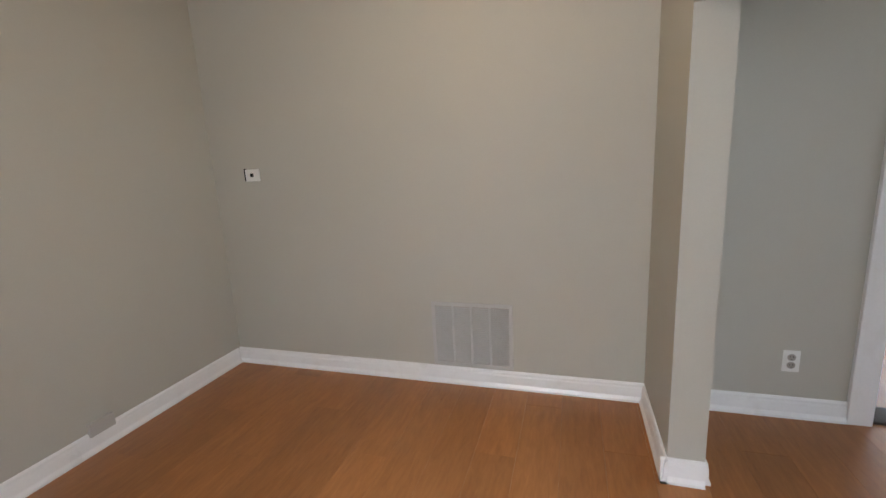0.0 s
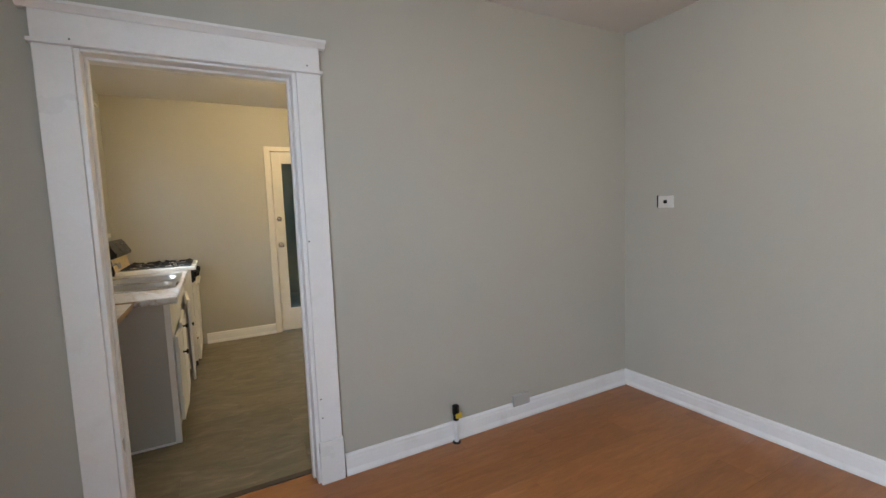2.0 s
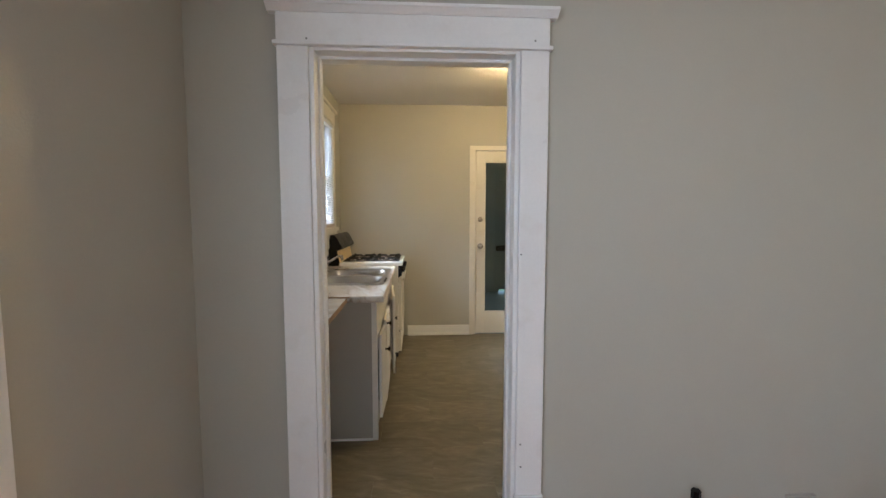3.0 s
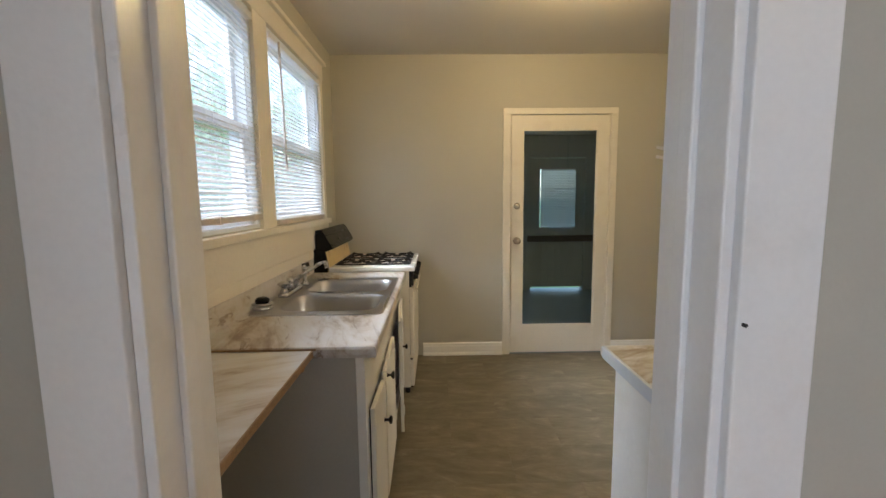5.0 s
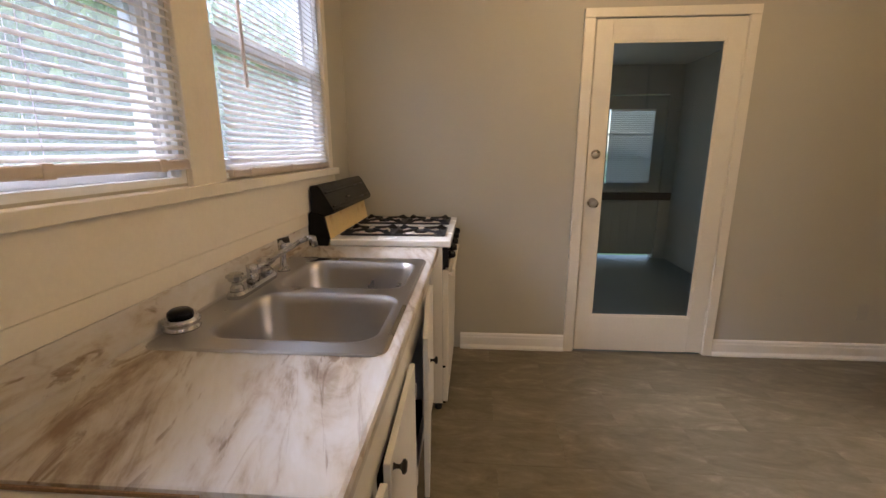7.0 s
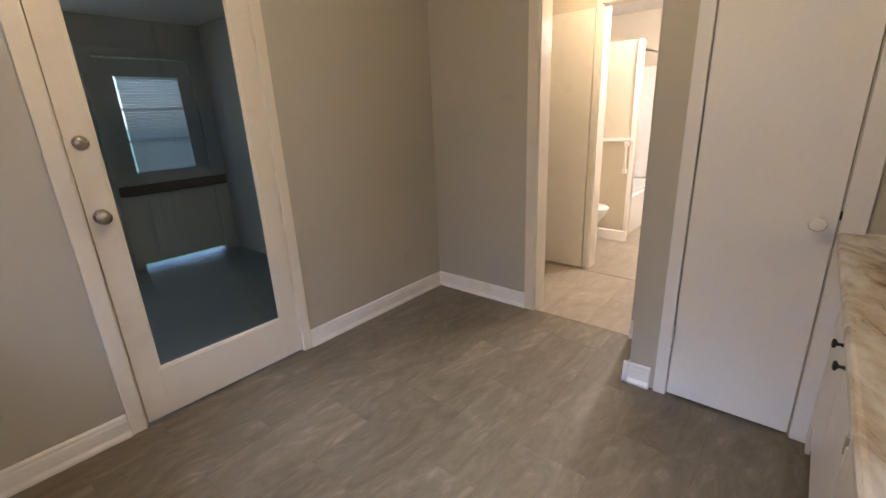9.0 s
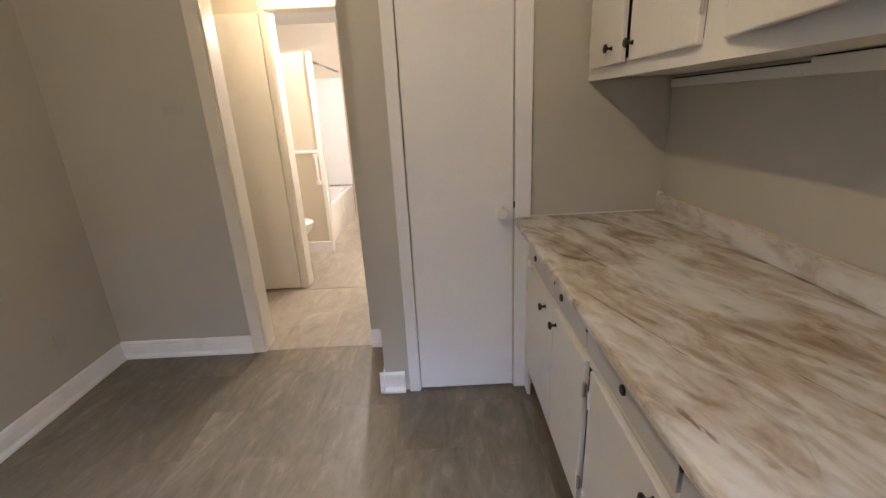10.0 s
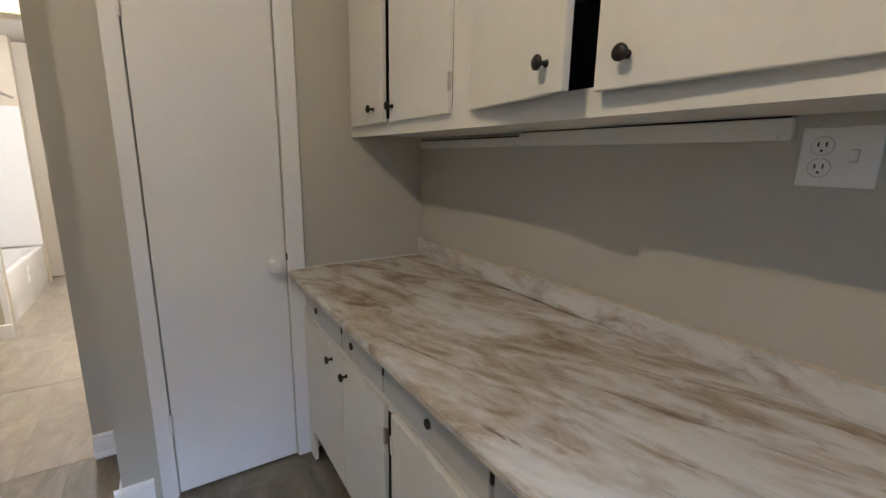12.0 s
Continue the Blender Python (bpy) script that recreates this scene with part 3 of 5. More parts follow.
# ---- doors ----
back_door = thing("door_1", "cream painted wooden door with one tall tinted glass pane, closed", "door", kind="structure")
D0, D1, DY0, DY1 = 0.714, 1.534, B - 0.004, B + 0.036
part("stile", bm_box(D0, 0.808, DY0, DY1, 0.012, 2.045, bevel=0.002), CREAM, back_door)
part("stile", bm_box(1.44, D1, DY0, DY1, 0.012, 2.045, bevel=0.002), CREAM, back_door)
part("rail", bm_box(0.808, 1.44, DY0, DY1, 1.93, 2.045), CREAM, back_door)
part("rail", bm_box(0.808, 1.44, DY0, DY1, 0.012, 0.252), CREAM, back_door)
pane = part("pane", bm_box(0.803, 1.445, B + 0.012, B + 0.018, 0.247, 1.935), DOORGLASS, back_door, "bluish glass pane")
pane.visible_shadow = False
for bx in ((0.808, 0.82, B, B + 0.012, 0.252, 1.93), (1.428, 1.44, B, B + 0.012, 0.252, 1.93), (0.82, 1.428, B, B + 0.012, 0.252, 0.264), (0.82, 1.428, B, B + 0.012, 1.918, 1.93)):
    part("glazing_bead", bm_box(*bx), CREAM, back_door)
for kz, kr in ((1.296, 0.028), (1.002, 0.030)):
    bm = bmesh.new()
    prof = [(kr, 0), (kr, 0.008), (kr * 0.5, 0.014), (kr * 0.45, 0.03), (kr * 0.9, 0.045), (kr * 0.8, 0.06), (0.004, 0.064)] if kz < 1.2 else [(kr, 0), (kr * 0.95, 0.012), (kr * 0.6, 0.018), (0.004, 0.02)]
    lathe(bm, prof, 20, Matrix.Translation((0.762, DY0, kz)) @ Matrix.Rotation(radians(90), 4, "X"))
    part("door_knob" if kz < 1.2 else "deadbolt", bm, NICKEL, back_door, "satin nickel", True)
for hz in (1.78, 1.02, 0.26):
    bm = bmesh.new()
    cyl(bm, (1.538, DY0 - 0.008, hz - 0.045), (1.538, DY0 - 0.008, hz + 0.045), 0.006, seg=10)
    part("hinge", bm, CREAM, back_door)

pantry_door = thing("door_2", "white painted flat slab door with clear knob, closed", "door", kind="structure")
part("door_slab", bm_box(P - 0.008, P + 0.03, 0.852, 1.313, 0.012, 2.045, bevel=0.003), DOORW, pantry_door)
bm = bmesh.new()
mk = Matrix.Translation((P - 0.008, 0.905, 0.915)) @ Matrix.Rotation(radians(-90), 4, "Y")
lathe(bm, [(0.026, 0), (0.026, 0.005), (0.012, 0.009), (0.012, 0.02)], 16, mk)
part("rosette", bm, PLASTIC, pantry_door, "white rosette", True)
bm = bmesh.new()
lathe(bm, [(0.012, 0.02), (0.027, 0.03), (0.030, 0.042), (0.024, 0.054), (0.006, 0.056)], 8, mk)
part("door_knob", bm, PORCELAIN, pantry_door, "clear-white faceted plastic knob")
for hz in (1.82, 0.33):
    bm = bmesh.new()
    cyl(bm, (P - 0.02, 1.3175, hz - 0.04), (P - 0.02, 1.3175, hz + 0.04), 0.006, seg=10)
    part("hinge", bm, DOORW, pantry_door)
bm = bm_box(P - 0.0185, P - 0.016, 0.845, 0.852, 0.93, 0.96)
part("latch_plate", bm, KNOBM, pantry_door, "small dark latch plate")

hall_door = thing("door_4", "plain cream painted hall door standing against the wall", "door", kind="structure")
part("door_slab", bm_box(3.792, 3.826, 2.35, 2.985, 0.01, 2.03, bevel=0.003), CREAM, hall_door)
bm = bmesh.new()
lathe(bm, [(0.028, 0), (0.028, 0.008), (0.013, 0.014), (0.012, 0.03), (0.025, 0.045), (0.022, 0.06), (0.004, 0.064)], 16, Matrix.Translation((3.792, 2.92, 0.95)) @ Matrix.Rotation(radians(-90), 4, "Y"))
part("door_knob", bm, NICKEL, hall_door, "satin nickel", True)

# back porch door, with a blind over its window
porch_door = thing("door_3", "blue-grey porch door with window, blind and dark security bar", "door", kind="structure")
for bx in ((1.505, 1.63, 0.02, 1.94), (2.165, 2.295, 0.02, 1.94)):
    part("stile", bm_box(bx[0], bx[1], 5.91, 5.95, bx[2], bx[3]), PORCHWALL, porch_door)
part("rail", bm_box(1.63, 2.165, 5.91, 5.95, 1.79, 1.94), PORCHWALL, porch_door)
part("lower_panel", bm_box(1.63, 2.165, 5.91, 5.95, 0.02, 0.92), PORCHWALL, porch_door)
for i in range(5):
    u = 1.66 + i * 0.1
    part("panel_board", bm_box(u, u + 0.085, 5.9, 5.91, 0.1, 0.66, bevel=0.004), PORCHWALL, porch_door)
pp = part("pane", bm_box(1.63, 2.165, 5.945, 5.949, 0.92, 1.79), PANE, porch_door, "clear glass pane")
pp.visible_shadow = False
for z in (1.21, 1.5):
    part("muntin", bm_box(1.63, 2.165, 5.934, 5.944, z - 0.012, z + 0.012), TRIM, porch_door)
part("security_bar", bm_box(1.44, 2.43, 5.862, 5.9, 0.71, 0.805, bevel=0.006), WOODBAR, porch_door, "dark wooden bar across the door")
for bx in ((1.42, 1.5, 5.88, 5.9, 0, 1.95), (2.3, 2.38, 5.88, 5.9, 0, 1.95), (1.42, 2.38, 5.878, 5.9, 1.95, 2.03)):
    part("door_casing", bm_box(*bx, bevel=0.003), PORCHWALL, porch_door)


# ---- windows and blinds of the kitchen ----
def kitchen_window(name, y0, y1):
    th = thing(name, "white double-hung window with vinyl sashes in painted frame", "window", kind="structure")
    z0, z1 = 1.235, 2.235
    x_out = W - 0.115
    part("jamb", bm_box(x_out, W, y0, y0 + 0.02, z0, z1), VINYLW, th)
    part("jamb", bm_box(x_out, W, y1 - 0.02, y1, z0, z1), VINYLW, th)
    part("head_jamb", bm_box(x_out, W, y0 + 0.02, y1 - 0.02, z1 - 0.02, z1), VINYLW, th)
    part("sill", bm_box(x_out - 0.04, W, y0 + 0.02, y1 - 0.02, z0, z0 + 0.018), VINYLW, th)
    for nm, xa, za, zb in (("lower_sash", W - 0.064, z0 + 0.018, 1.715), ("upper_sash", W - 0.099, 1.675, z1 - 0.02)):
        ya, yb, xb, w = y0 + 0.02, y1 - 0.02, xa + 0.032, 0.042
        bm = bmesh.new()
        for b4 in ((ya, ya + w, za, zb), (yb - w, yb, za, zb), (ya + w, yb - w, za, za + w), (ya + w, yb - w, zb - w, zb)):
            box(bm, xa, xb, b4[0], b4[1], b4[2], b4[3], bevel=0.003)
        sash = part(nm, bm, VINYLW, th)
        g = part("pane", bm_box(xa + 0.013, xa + 0.018, ya + w, yb - w, za + w, zb - w), PANE, sash, "clear glass pane")
        g.visible_shadow = False
    part("side_track", bm_box(W - 0.03, W - 0.018, y0 + 0.02, y0 + 0.036, z0 + 0.018, z1 - 0.02), VINYLW, th)
    part("side_track", bm_box(W - 0.03, W - 0.018, y1 - 0.036, y1 - 0.02, z0 + 0.018, z1 - 0.02), VINYLW, th)
    return th


kitchen_window("window_1", 0.715, 1.575)
kitchen_window("window_2", 1.74, 2.725)
casing("trim_windows", "cream painted window casing with stool and stepped apron boards", [
    ("side_casing", (W, W + 0.02, 0.575, 0.715, 1.228, 2.235)),
    ("mullion_casing", (W, W + 0.02, 1.575, 1.74, 1.228, 2.235)),
    ("side_casing", (W, W + 0.02, 2.725, 2.785, 1.228, 2.235)),
    ("header", (W, W + 0.022, 0.575, 2.80, 2.235, 2.34)),
    ("header_cap", (W, W + 0.045, 0.555, 2.82, 2.34, 2.365)),
    ("stool", (W - 0.028, W + 0.04, 0.555, 2.83, 1.192, 1.228)),
    ("apron", (W, W + 0.024, 0.60, 2.80, 1.0345, 1.192)),
    ("apron", (W, W + 0.021, 0.725, 2.375, 0.976, 1.034)),
], CREAM)


def slat_mesh(length, tilt=-31, width=0.025, bow=0.003):
    bm = bmesh.new()
    n = 4
    c, s = math.cos(radians(tilt)), math.sin(radians(tilt))
    rows = []
    for th_ in (0.0, -0.0007):
        row = []
        for i in range(n + 1):
            u = (i / n - 0.5) * width
            v = bow * (1 - (2 * i / n - 1) ** 2) + th_
            row.append((u * c - v * s, u * s + v * c))
        rows.append(row)
    extrude(bm, rows[0] + rows[1][::-1], "y", -length / 2, length / 2)
    return mesh_of("slat", bm, SLAT)


def blind(y0, y1, z_bottom, z_top, x, pitch=0.0215, group="kitchen window blinds", label="", wand_y=0.1, tilt=-31):
    th = thing("window_blind", label, "blind", group=group)
    length, mid = y1 - y0, (y0 + y1) / 2
    part("headrail", bm_box(x - 0.014, x + 0.014, y0, y1, z_top - 0.03, z_top, bevel=0.002), SLAT, th)
    bm = bmesh.new()
    box(bm, x - 0.016, x + 0.016, y0, y1, z_bottom, z_bottom + 0.026, bevel=0.005)
    part("bottom_rail", bm, BLINDRAIL, th, "solid bottom rail, beige for its shaded room side")
    me = slat_mesh(length, tilt)
    z = z_bottom + 0.036
    rnd = random.Random(int(y0 * 100))
    while z < z_top - 0.035:
        ob = new("slat", me)
        ob.parent = th
        ob.matrix_basis = pose(x + rnd.uniform(-0.001, 0.001), mid, z, rnd.uniform(-0.25, 0.25), rnd.uniform(-4, 4), rnd.uniform(-0.2, 0.2))
        z += pitch
    for u in (0.13, 0.5, 0.87):
        bm = bmesh.new()
        for dx in (-0.013, 0.013):
            cyl(bm, (x + dx, y0 + u * length, z_bottom + 0.01), (x + dx, y0 + u * length, z_top - 0.02), 0.0007, seg=5)
        part("ladder_cord", bm, SLAT, th)
        part("cord_clip", bm_box(x - 0.018, x + 0.018, y0 + u * length - 0.012, y0 + u * length + 0.012, z_bottom - 0.003, z_bottom + 0.029, bevel=0.002), BLINDRAIL, th)
    bm = bmesh.new()
    cyl(bm, (x + 0.022, y0 + wand_y, z_top - 0.02), (x + 0.03, y0 + wand_y + 0.012, z_top - 0.68), 0.0062, seg=8)
    part("tilt_wand", bm, BLINDRAIL, th, "tilt wand in the rail's shaded beige")
    return th


blind(0.758, 1.572, 1.274, 2.21, W + 0.004, label="white mini blind hung slightly raised over window sill", wand_y=0.08)
blind(1.785, 2.718, 1.236, 2.21, W + 0.004, label="white mini blind lowered to the window sill", wand_y=0.10, tilt=-38)


# porch door blind, across the door
def blind_across(x0, x1, z0, z1, y, group, label, pitch=0.024):
    th = thing("window_blind", label, "blind", group=group)
    part("headrail", bm_box(x0, x1, y - 0.013, y + 0.013, z1 - 0.025, z1), SLAT, th)
    part("bottom_rail", bm_box(x0, x1, y - 0.012, y + 0.012, z0, z0 + 0.016), SLAT, th)
    me = slat_mesh(x1 - x0)
    z = z0 + 0.03
    while z < z1 - 0.03:
        ob = new("slat", me)
        ob.parent = th
        ob.matrix_basis = pose((x0 + x1) / 2, y, z, 0, 32, -90)
        z += pitch
    return th


blind_across(1.64, 2.155, 0.925, 1.785, 5.885, "porch blind", "white mini blind on the porch door window")

# front room window with a blind
front_window = thing("window_3", "bright white-framed window of the front room", "window", kind="structure")
for bx in ((5.97, 6.0, -4.05, -3.93, 0.5, 2.0), (5.97, 6.0, -6.32, -6.2, 0.5, 2.0), (5.968, 6.0, -6.32, -3.93, 2.0, 2.12), (5.93, 6.0, -6.36, -3.89, 0.46, 0.5), (5.975, 6.0, -6.3, -3.95, 0.36, 0.46)):
    part("casing", bm_box(*bx), TRIM, front_window)
for bx in ((6.05, 6.09, -4.1, -4.05, 0.55, 2.0), (6.05, 6.09, -6.2, -6.15, 0.55, 2.0), (6.05, 6.09, -5.15, -5.05, 0.55, 2.0), (6.05, 6.09, -6.15, -4.1, 0.55, 0.6), (6.05, 6.09, -6.15, -4.1, 1.95, 2.0)):
    part("sash", bm_box(*bx), VINYLW, front_window)
fp = part("pane", bm_box(6.065, 6.07, -6.15, -4.1, 0.6, 1.95), PANE, front_window)
fp.visible_shadow = False

# unseen window added to go with the south fill lamp
added_south_window = thing("added_window_4", "unseen wide white-framed window added for daylight", "window", kind="structure")
for bx in ((-0.4, -0.34, 0.8, 2.2), (1.74, 1.8, 0.8, 2.2), (0.67, 0.73, 0.86, 2.14), (-0.34, 1.74, 0.8, 0.86), (-0.34, 1.74, 2.14, 2.2)):
    part("sash", bm_box(bx[0], bx[1], -5.56, -5.52, bx[2], bx[3]), VINYLW, added_south_window)
sp = part("pane", bm_box(-0.34, 1.74, -5.545, -5.54, 0.86, 2.14), PANE, added_south_window)
sp.visible_shadow = False
# unseen window placed where the west lamp stands
added_west_window = thing("added_window_5", "unseen white-framed side window added for west daylight", "window", kind="structure")
for bx in ((-2.55, -2.50, 0.8, 2.1), (-1.80, -1.75, 0.8, 2.1), (-2.50, -1.80, 0.8, 0.86), (-2.50, -1.80, 2.04, 2.1)):
    part("sash", bm_box(-0.925, -0.89, bx[0], bx[1], bx[2], bx[3]), VINYLW, added_west_window)
wp = part("pane", bm_box(-0.91, -0.905, -2.50, -1.80, 0.86, 2.04), PANE, added_west_window)
wp.visible_shadow = False


# ---- living room fittings ----
grille = thing("return_air_grille", "grey-white metal return air grille with louvred columns on the wall", "vent")
gy0, gy1, gz0, gz1 = -1.945, -1.462, 0.115, 0.512
bm = bmesh.new()
for b4 in ((gy0, gy0 + 0.022, gz0, gz1), (gy1 - 0.022, gy1, gz0, gz1), (gy0 + 0.022, gy1 - 0.022, gz0, gz0 + 0.022), (gy0 + 0.022, gy1 - 0.022, gz1 - 0.022, gz1)):
    box(bm, E0 - 0.01, E0, *b4, bevel=0.002)
part("frame", bm, GRILLE, grille)
# backing greyed so that the louvre gaps read as shaded
part("backing", bm_box(E0 - 0.0015, E0, gy0 + 0.02, gy1 - 0.02, gz0 + 0.02, gz1 - 0.02), GREY, grille, "grey sheet for the shade between the louvres")
for i in (1, 2, 3):
    u = gy0 + 0.022 + i * (gy1 - gy0 - 0.044) / 4
    part("divider", bm_box(E0 - 0.0105, E0 - 0.0015, u - 0.006, u + 0.006, gz0 + 0.022, gz1 - 0.022), GRILLE, grille)
bm = bmesh.new()
box(bm, -0.0045, 0.0045, -(gy1 - gy0 - 0.044) / 2, (gy1 - gy0 - 0.044) / 2, -0.0009, 0.0009)
bmesh.ops.rotate(bm, cent=(0, 0, 0), matrix=Matrix.Rotation(radians(-40), 3, "Y"), verts=bm.verts)
lou = mesh_of("louvre", bm, GRILLE)
z = gz0 + 0.03
while z < gz1 - 0.026:
    ob = new("louvre", lou)
    ob.parent, ob.location = grille, (E0 - 0.0058, (gy0 + gy1) / 2, z)
    z += 0.0115

thermo = thing("thermostat", "small white wall plate with dark square opening", "thermostat")
part("plate", bm_box(E0 - 0.014, E0, -0.365, -0.262, 1.262, 1.338, bevel=0.004), PLASTIC, thermo)
part("opening", bm_box(E0 - 0.0165, E0 - 0.013, -0.325, -0.302, 1.29, 1.312), BLACK, thermo, "dark square opening")
part("bracket", bm_box(E0 - 0.007, E0, -0.262, -0.250, 1.266, 1.342), BLACK, thermo, "dark edge bracket")


def screw(parent, x, y, z, axis="x", way=-1):
    bm = bmesh.new()
    d = Vector((way * 0.0015, 0, 0)) if axis == "x" else Vector((0, way * 0.0015, 0))
    cyl(bm, Vector((x, y, z)), Vector((x, y, z)) + d, 0.0035, seg=10)
    part("screw", bm, PLASTIC, parent)


def receptacle(parent, u, z, face, axis, way, slots=3, beige=False):
    """One socket: a rounded pad with slots. axis is the way that the plate faces."""
    def bx(du0, du1, dz0, dz1, d0, d1):
        if axis == "x":
            return bm_box(face + way * d0, face + way * d1, u + du0, u + du1, z + dz0, z + dz1, bevel=0.0)
        return bm_box(u + du0, u + du1, face + way * d0, face + way * d1, z + dz0, z + dz1, bevel=0.0)
    bm = bmesh.new()
    q = Matrix.Rotation(radians(90), 4, "Y" if axis == "x" else "X")
    c = (face + way * 0.0065, u, z) if axis == "x" else (u, face + way * 0.0065, z)
    bmesh.ops.create_cone(bm, cap_ends=True, segments=24, radius1=0.0165, radius2=0.0165, depth=0.003, matrix=Matrix.Translation(c) @ q)
    rim = bmesh.new()
    e = (face + way * 0.0055, u, z) if axis == "x" else (u, face + way * 0.0055, z)
    bmesh.ops.create_cone(rim, cap_ends=True, segments=24, radius1=0.0182, radius2=0.0182, depth=0.0016, matrix=Matrix.Translation(e) @ q)
    part("socket_gap", rim, PAINTEDPLATE, parent, "grey gap round the socket")
    pad = part("socket", bm, BEIGE if beige else PLASTIC, parent)
    for du, h in ((-0.0062, 0.0045), (0.0062, 0.0038)):
        part("slot", bx(du - 0.0012, du + 0.0012, 0.0 - h + 0.003, h + 0.003, 0.0075, 0.0086), BLACK, pad)
    if slots == 3:
        part("slot", bx(-0.002, 0.002, -0.0105, -0.0065, 0.0075, 0.0086), BLACK, pad)


outlet = thing("wall_outlet", "white double electrical outlet on grey wall", "outlet")
part("plate", bm_box(E0 - 0.006, E0, -3.316, -3.246, 0.238, 0.348, bevel=0.002), PLASTIC, outlet)
receptacle(outlet, -3.281, 0.313, E0, "x", -1, beige=True)
receptacle(outlet, -3.281, 0.273, E0, "x", -1, beige=True)
screw(outlet, E0 - 0.006, -3.281, 0.293)

gas_stub = thing("gas_pipe_stub", "capped white gas stub with black and yellow valve by baseboard", "pipe")
bm = bmesh.new()
tube(bm, [Vector((1.18, -0.042, 0.0)), Vector((1.18, -0.042, 0.13))], 0.013, 12)
part("pipe", bm, TRIM, gas_stub, "white painted pipe")
bm = bmesh.new()
cyl(bm, (1.18, -0.042, 0.13), (1.18, -0.042, 0.165), 0.016, seg=12)
cyl(bm, (1.18, -0.042, 0.165), (1.18, -0.042, 0.215), 0.019, seg=6)
part("valve", bm, BLACK, gas_stub, "black valve cap")
bm = bmesh.new()
box(bm, 1.171, 1.21, -0.062, -0.044, 0.142, 0.172, bevel=0.005)
part("valve_handle", bm, YELLOW, gas_stub, "yellow lever")
bm = bmesh.new()
lathe(bm, [(0.024, 0.0), (0.024, 0.004), (0.014, 0.008)], 14, Matrix.Translation((1.18, -0.042, 0.0)))
part("floor_flange", bm, KNOBM, gas_stub, "dark flange")
cover = thing("cover_plate", "painted-over blank wall plate above the baseboard", "wall plate")
part("plate", bm_box(1.60, 1.725, -0.022, 0.0, 0.085, 0.155, bevel=0.004), PAINTEDPLATE, cover)

front_blind = blind(-6.18, -4.07, 0.565, 1.985, 5.99, pitch=0.022, group="front room blind", label="white mini blind covering the bright front window")
for ob in (front_blind, front_window, added_south_window, added_west_window, grille, thermo, outlet, gas_stub, cover):
    living(ob)


def ceiling_lamp(name, x, y, zc, label):
    th = thing(name, label, "ceiling light")
    bm = bmesh.new()
    lathe(bm, [(0.13, 0), (0.13, -0.02), (0.11, -0.03), (0.02, -0.03)], 24, Matrix.Translation((x, y, zc)))
    part("canopy", bm, TRIM, th, "", True)
    bm = bmesh.new()
    lathe(bm, [(0.115, -0.03), (0.10, -0.034), (0.02, -0.036)], 24, Matrix.Translation((x, y, zc)))
    part("diffuser", bm, LAMPGLASS, th, "lit warm glass", True)
    return th


ceiling_lamp("ceiling_light", 0.90, 1.72, KC, "round white flush ceiling light, lit")
ceiling_lamp("ceiling_light", 1.65, -1.65, LC * 1.014, "round white flush ceiling light, lit")
ceiling_lamp("ceiling_light", 4.55, 1.75, 2.42, "round white bathroom ceiling light, lit")


# ---- sink side ----
def knob(parent, at, way, size=1.0, mat=None):
    """A mushroom cabinet knob that stands out along way."""
    bm = bmesh.new()
    m = Matrix.Translation(at) @ Vector(way).to_track_quat("Z", "Y").to_matrix().to_4x4() @ Matrix.Scale(size, 4)
    lathe(bm, [(0.009, 0), (0.006, 0.004), (0.005, 0.014), (0.010, 0.019), (0.016, 0.022), (0.0165, 0.027), (0.012, 0.031), (0.002, 0.032)], 16, m)
    return part("knob", bm, mat or KNOBM, parent, "dark bronze knob", True)


def leaf_door(parent, hinge, width, height, angle, thick=0.018, mat=None, knob_at=None, way=1, hinge_marks=True):
    """A slab door hung on a vertical line at hinge. At angle 0 it lies along the local +x with its face to -y; it is turned about z."""
    bm = bmesh.new()
    box(bm, 0, width, -thick, 0, 0, height, bevel=0.003)
    ob = part("cabinet_door", bm, mat or CABW, parent)
    ob.matrix_basis = pose(*hinge, 0, 0, angle)
    if knob_at:
        knob(ob, (knob_at[0], -thick, knob_at[1]), (0, -1, 0))
    if hinge_marks:
        for z in (0.1, height - 0.12):
            bm = bmesh.new()
            u = 0.004 if (not knob_at or knob_at[0] > width / 2) else width - 0.004
            box(bm, u - 0.008, u + 0.008, -thick - 0.004, -thick, z, z + 0.05, bevel=0.002)
            part("hinge", bm, CABW, ob)
    return ob


sink_cab = thing("sink_cabinet", "white painted sink base cabinet with grey end panel and ajar doors", "cabinet")
FX = -0.175
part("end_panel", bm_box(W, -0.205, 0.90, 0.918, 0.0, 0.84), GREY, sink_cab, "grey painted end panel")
part("end_strip", bm_box(-0.205, FX + 0.001, 0.896, 0.93, 0.0, 0.84, bevel=0.002), CABW, sink_cab)
part("bottom_strip", bm_box(-0.74, -0.205, 0.893, 0.9, 0.0, 0.012), TRIM, sink_cab)
part("far_panel", bm_box(W, FX, 2.345, 2.36, 0.0, 0.84), CABW, sink_cab)
part("face_rail", bm_box(FX - 0.018, FX, 0.93, 2.36, 0.615, 0.84), CABW, sink_cab)
part("face_rail", bm_box(FX - 0.018, FX, 0.93, 2.36, 0.08, 0.13), CABW, sink_cab)
# toe kick blackened for the shade under the doors
part("toe_kick", bm_box(FX - 0.07, FX - 0.055, 0.93, 2.345, 0.0, 0.08), DARK, sink_cab, "dark toe kick, shade in its colour")
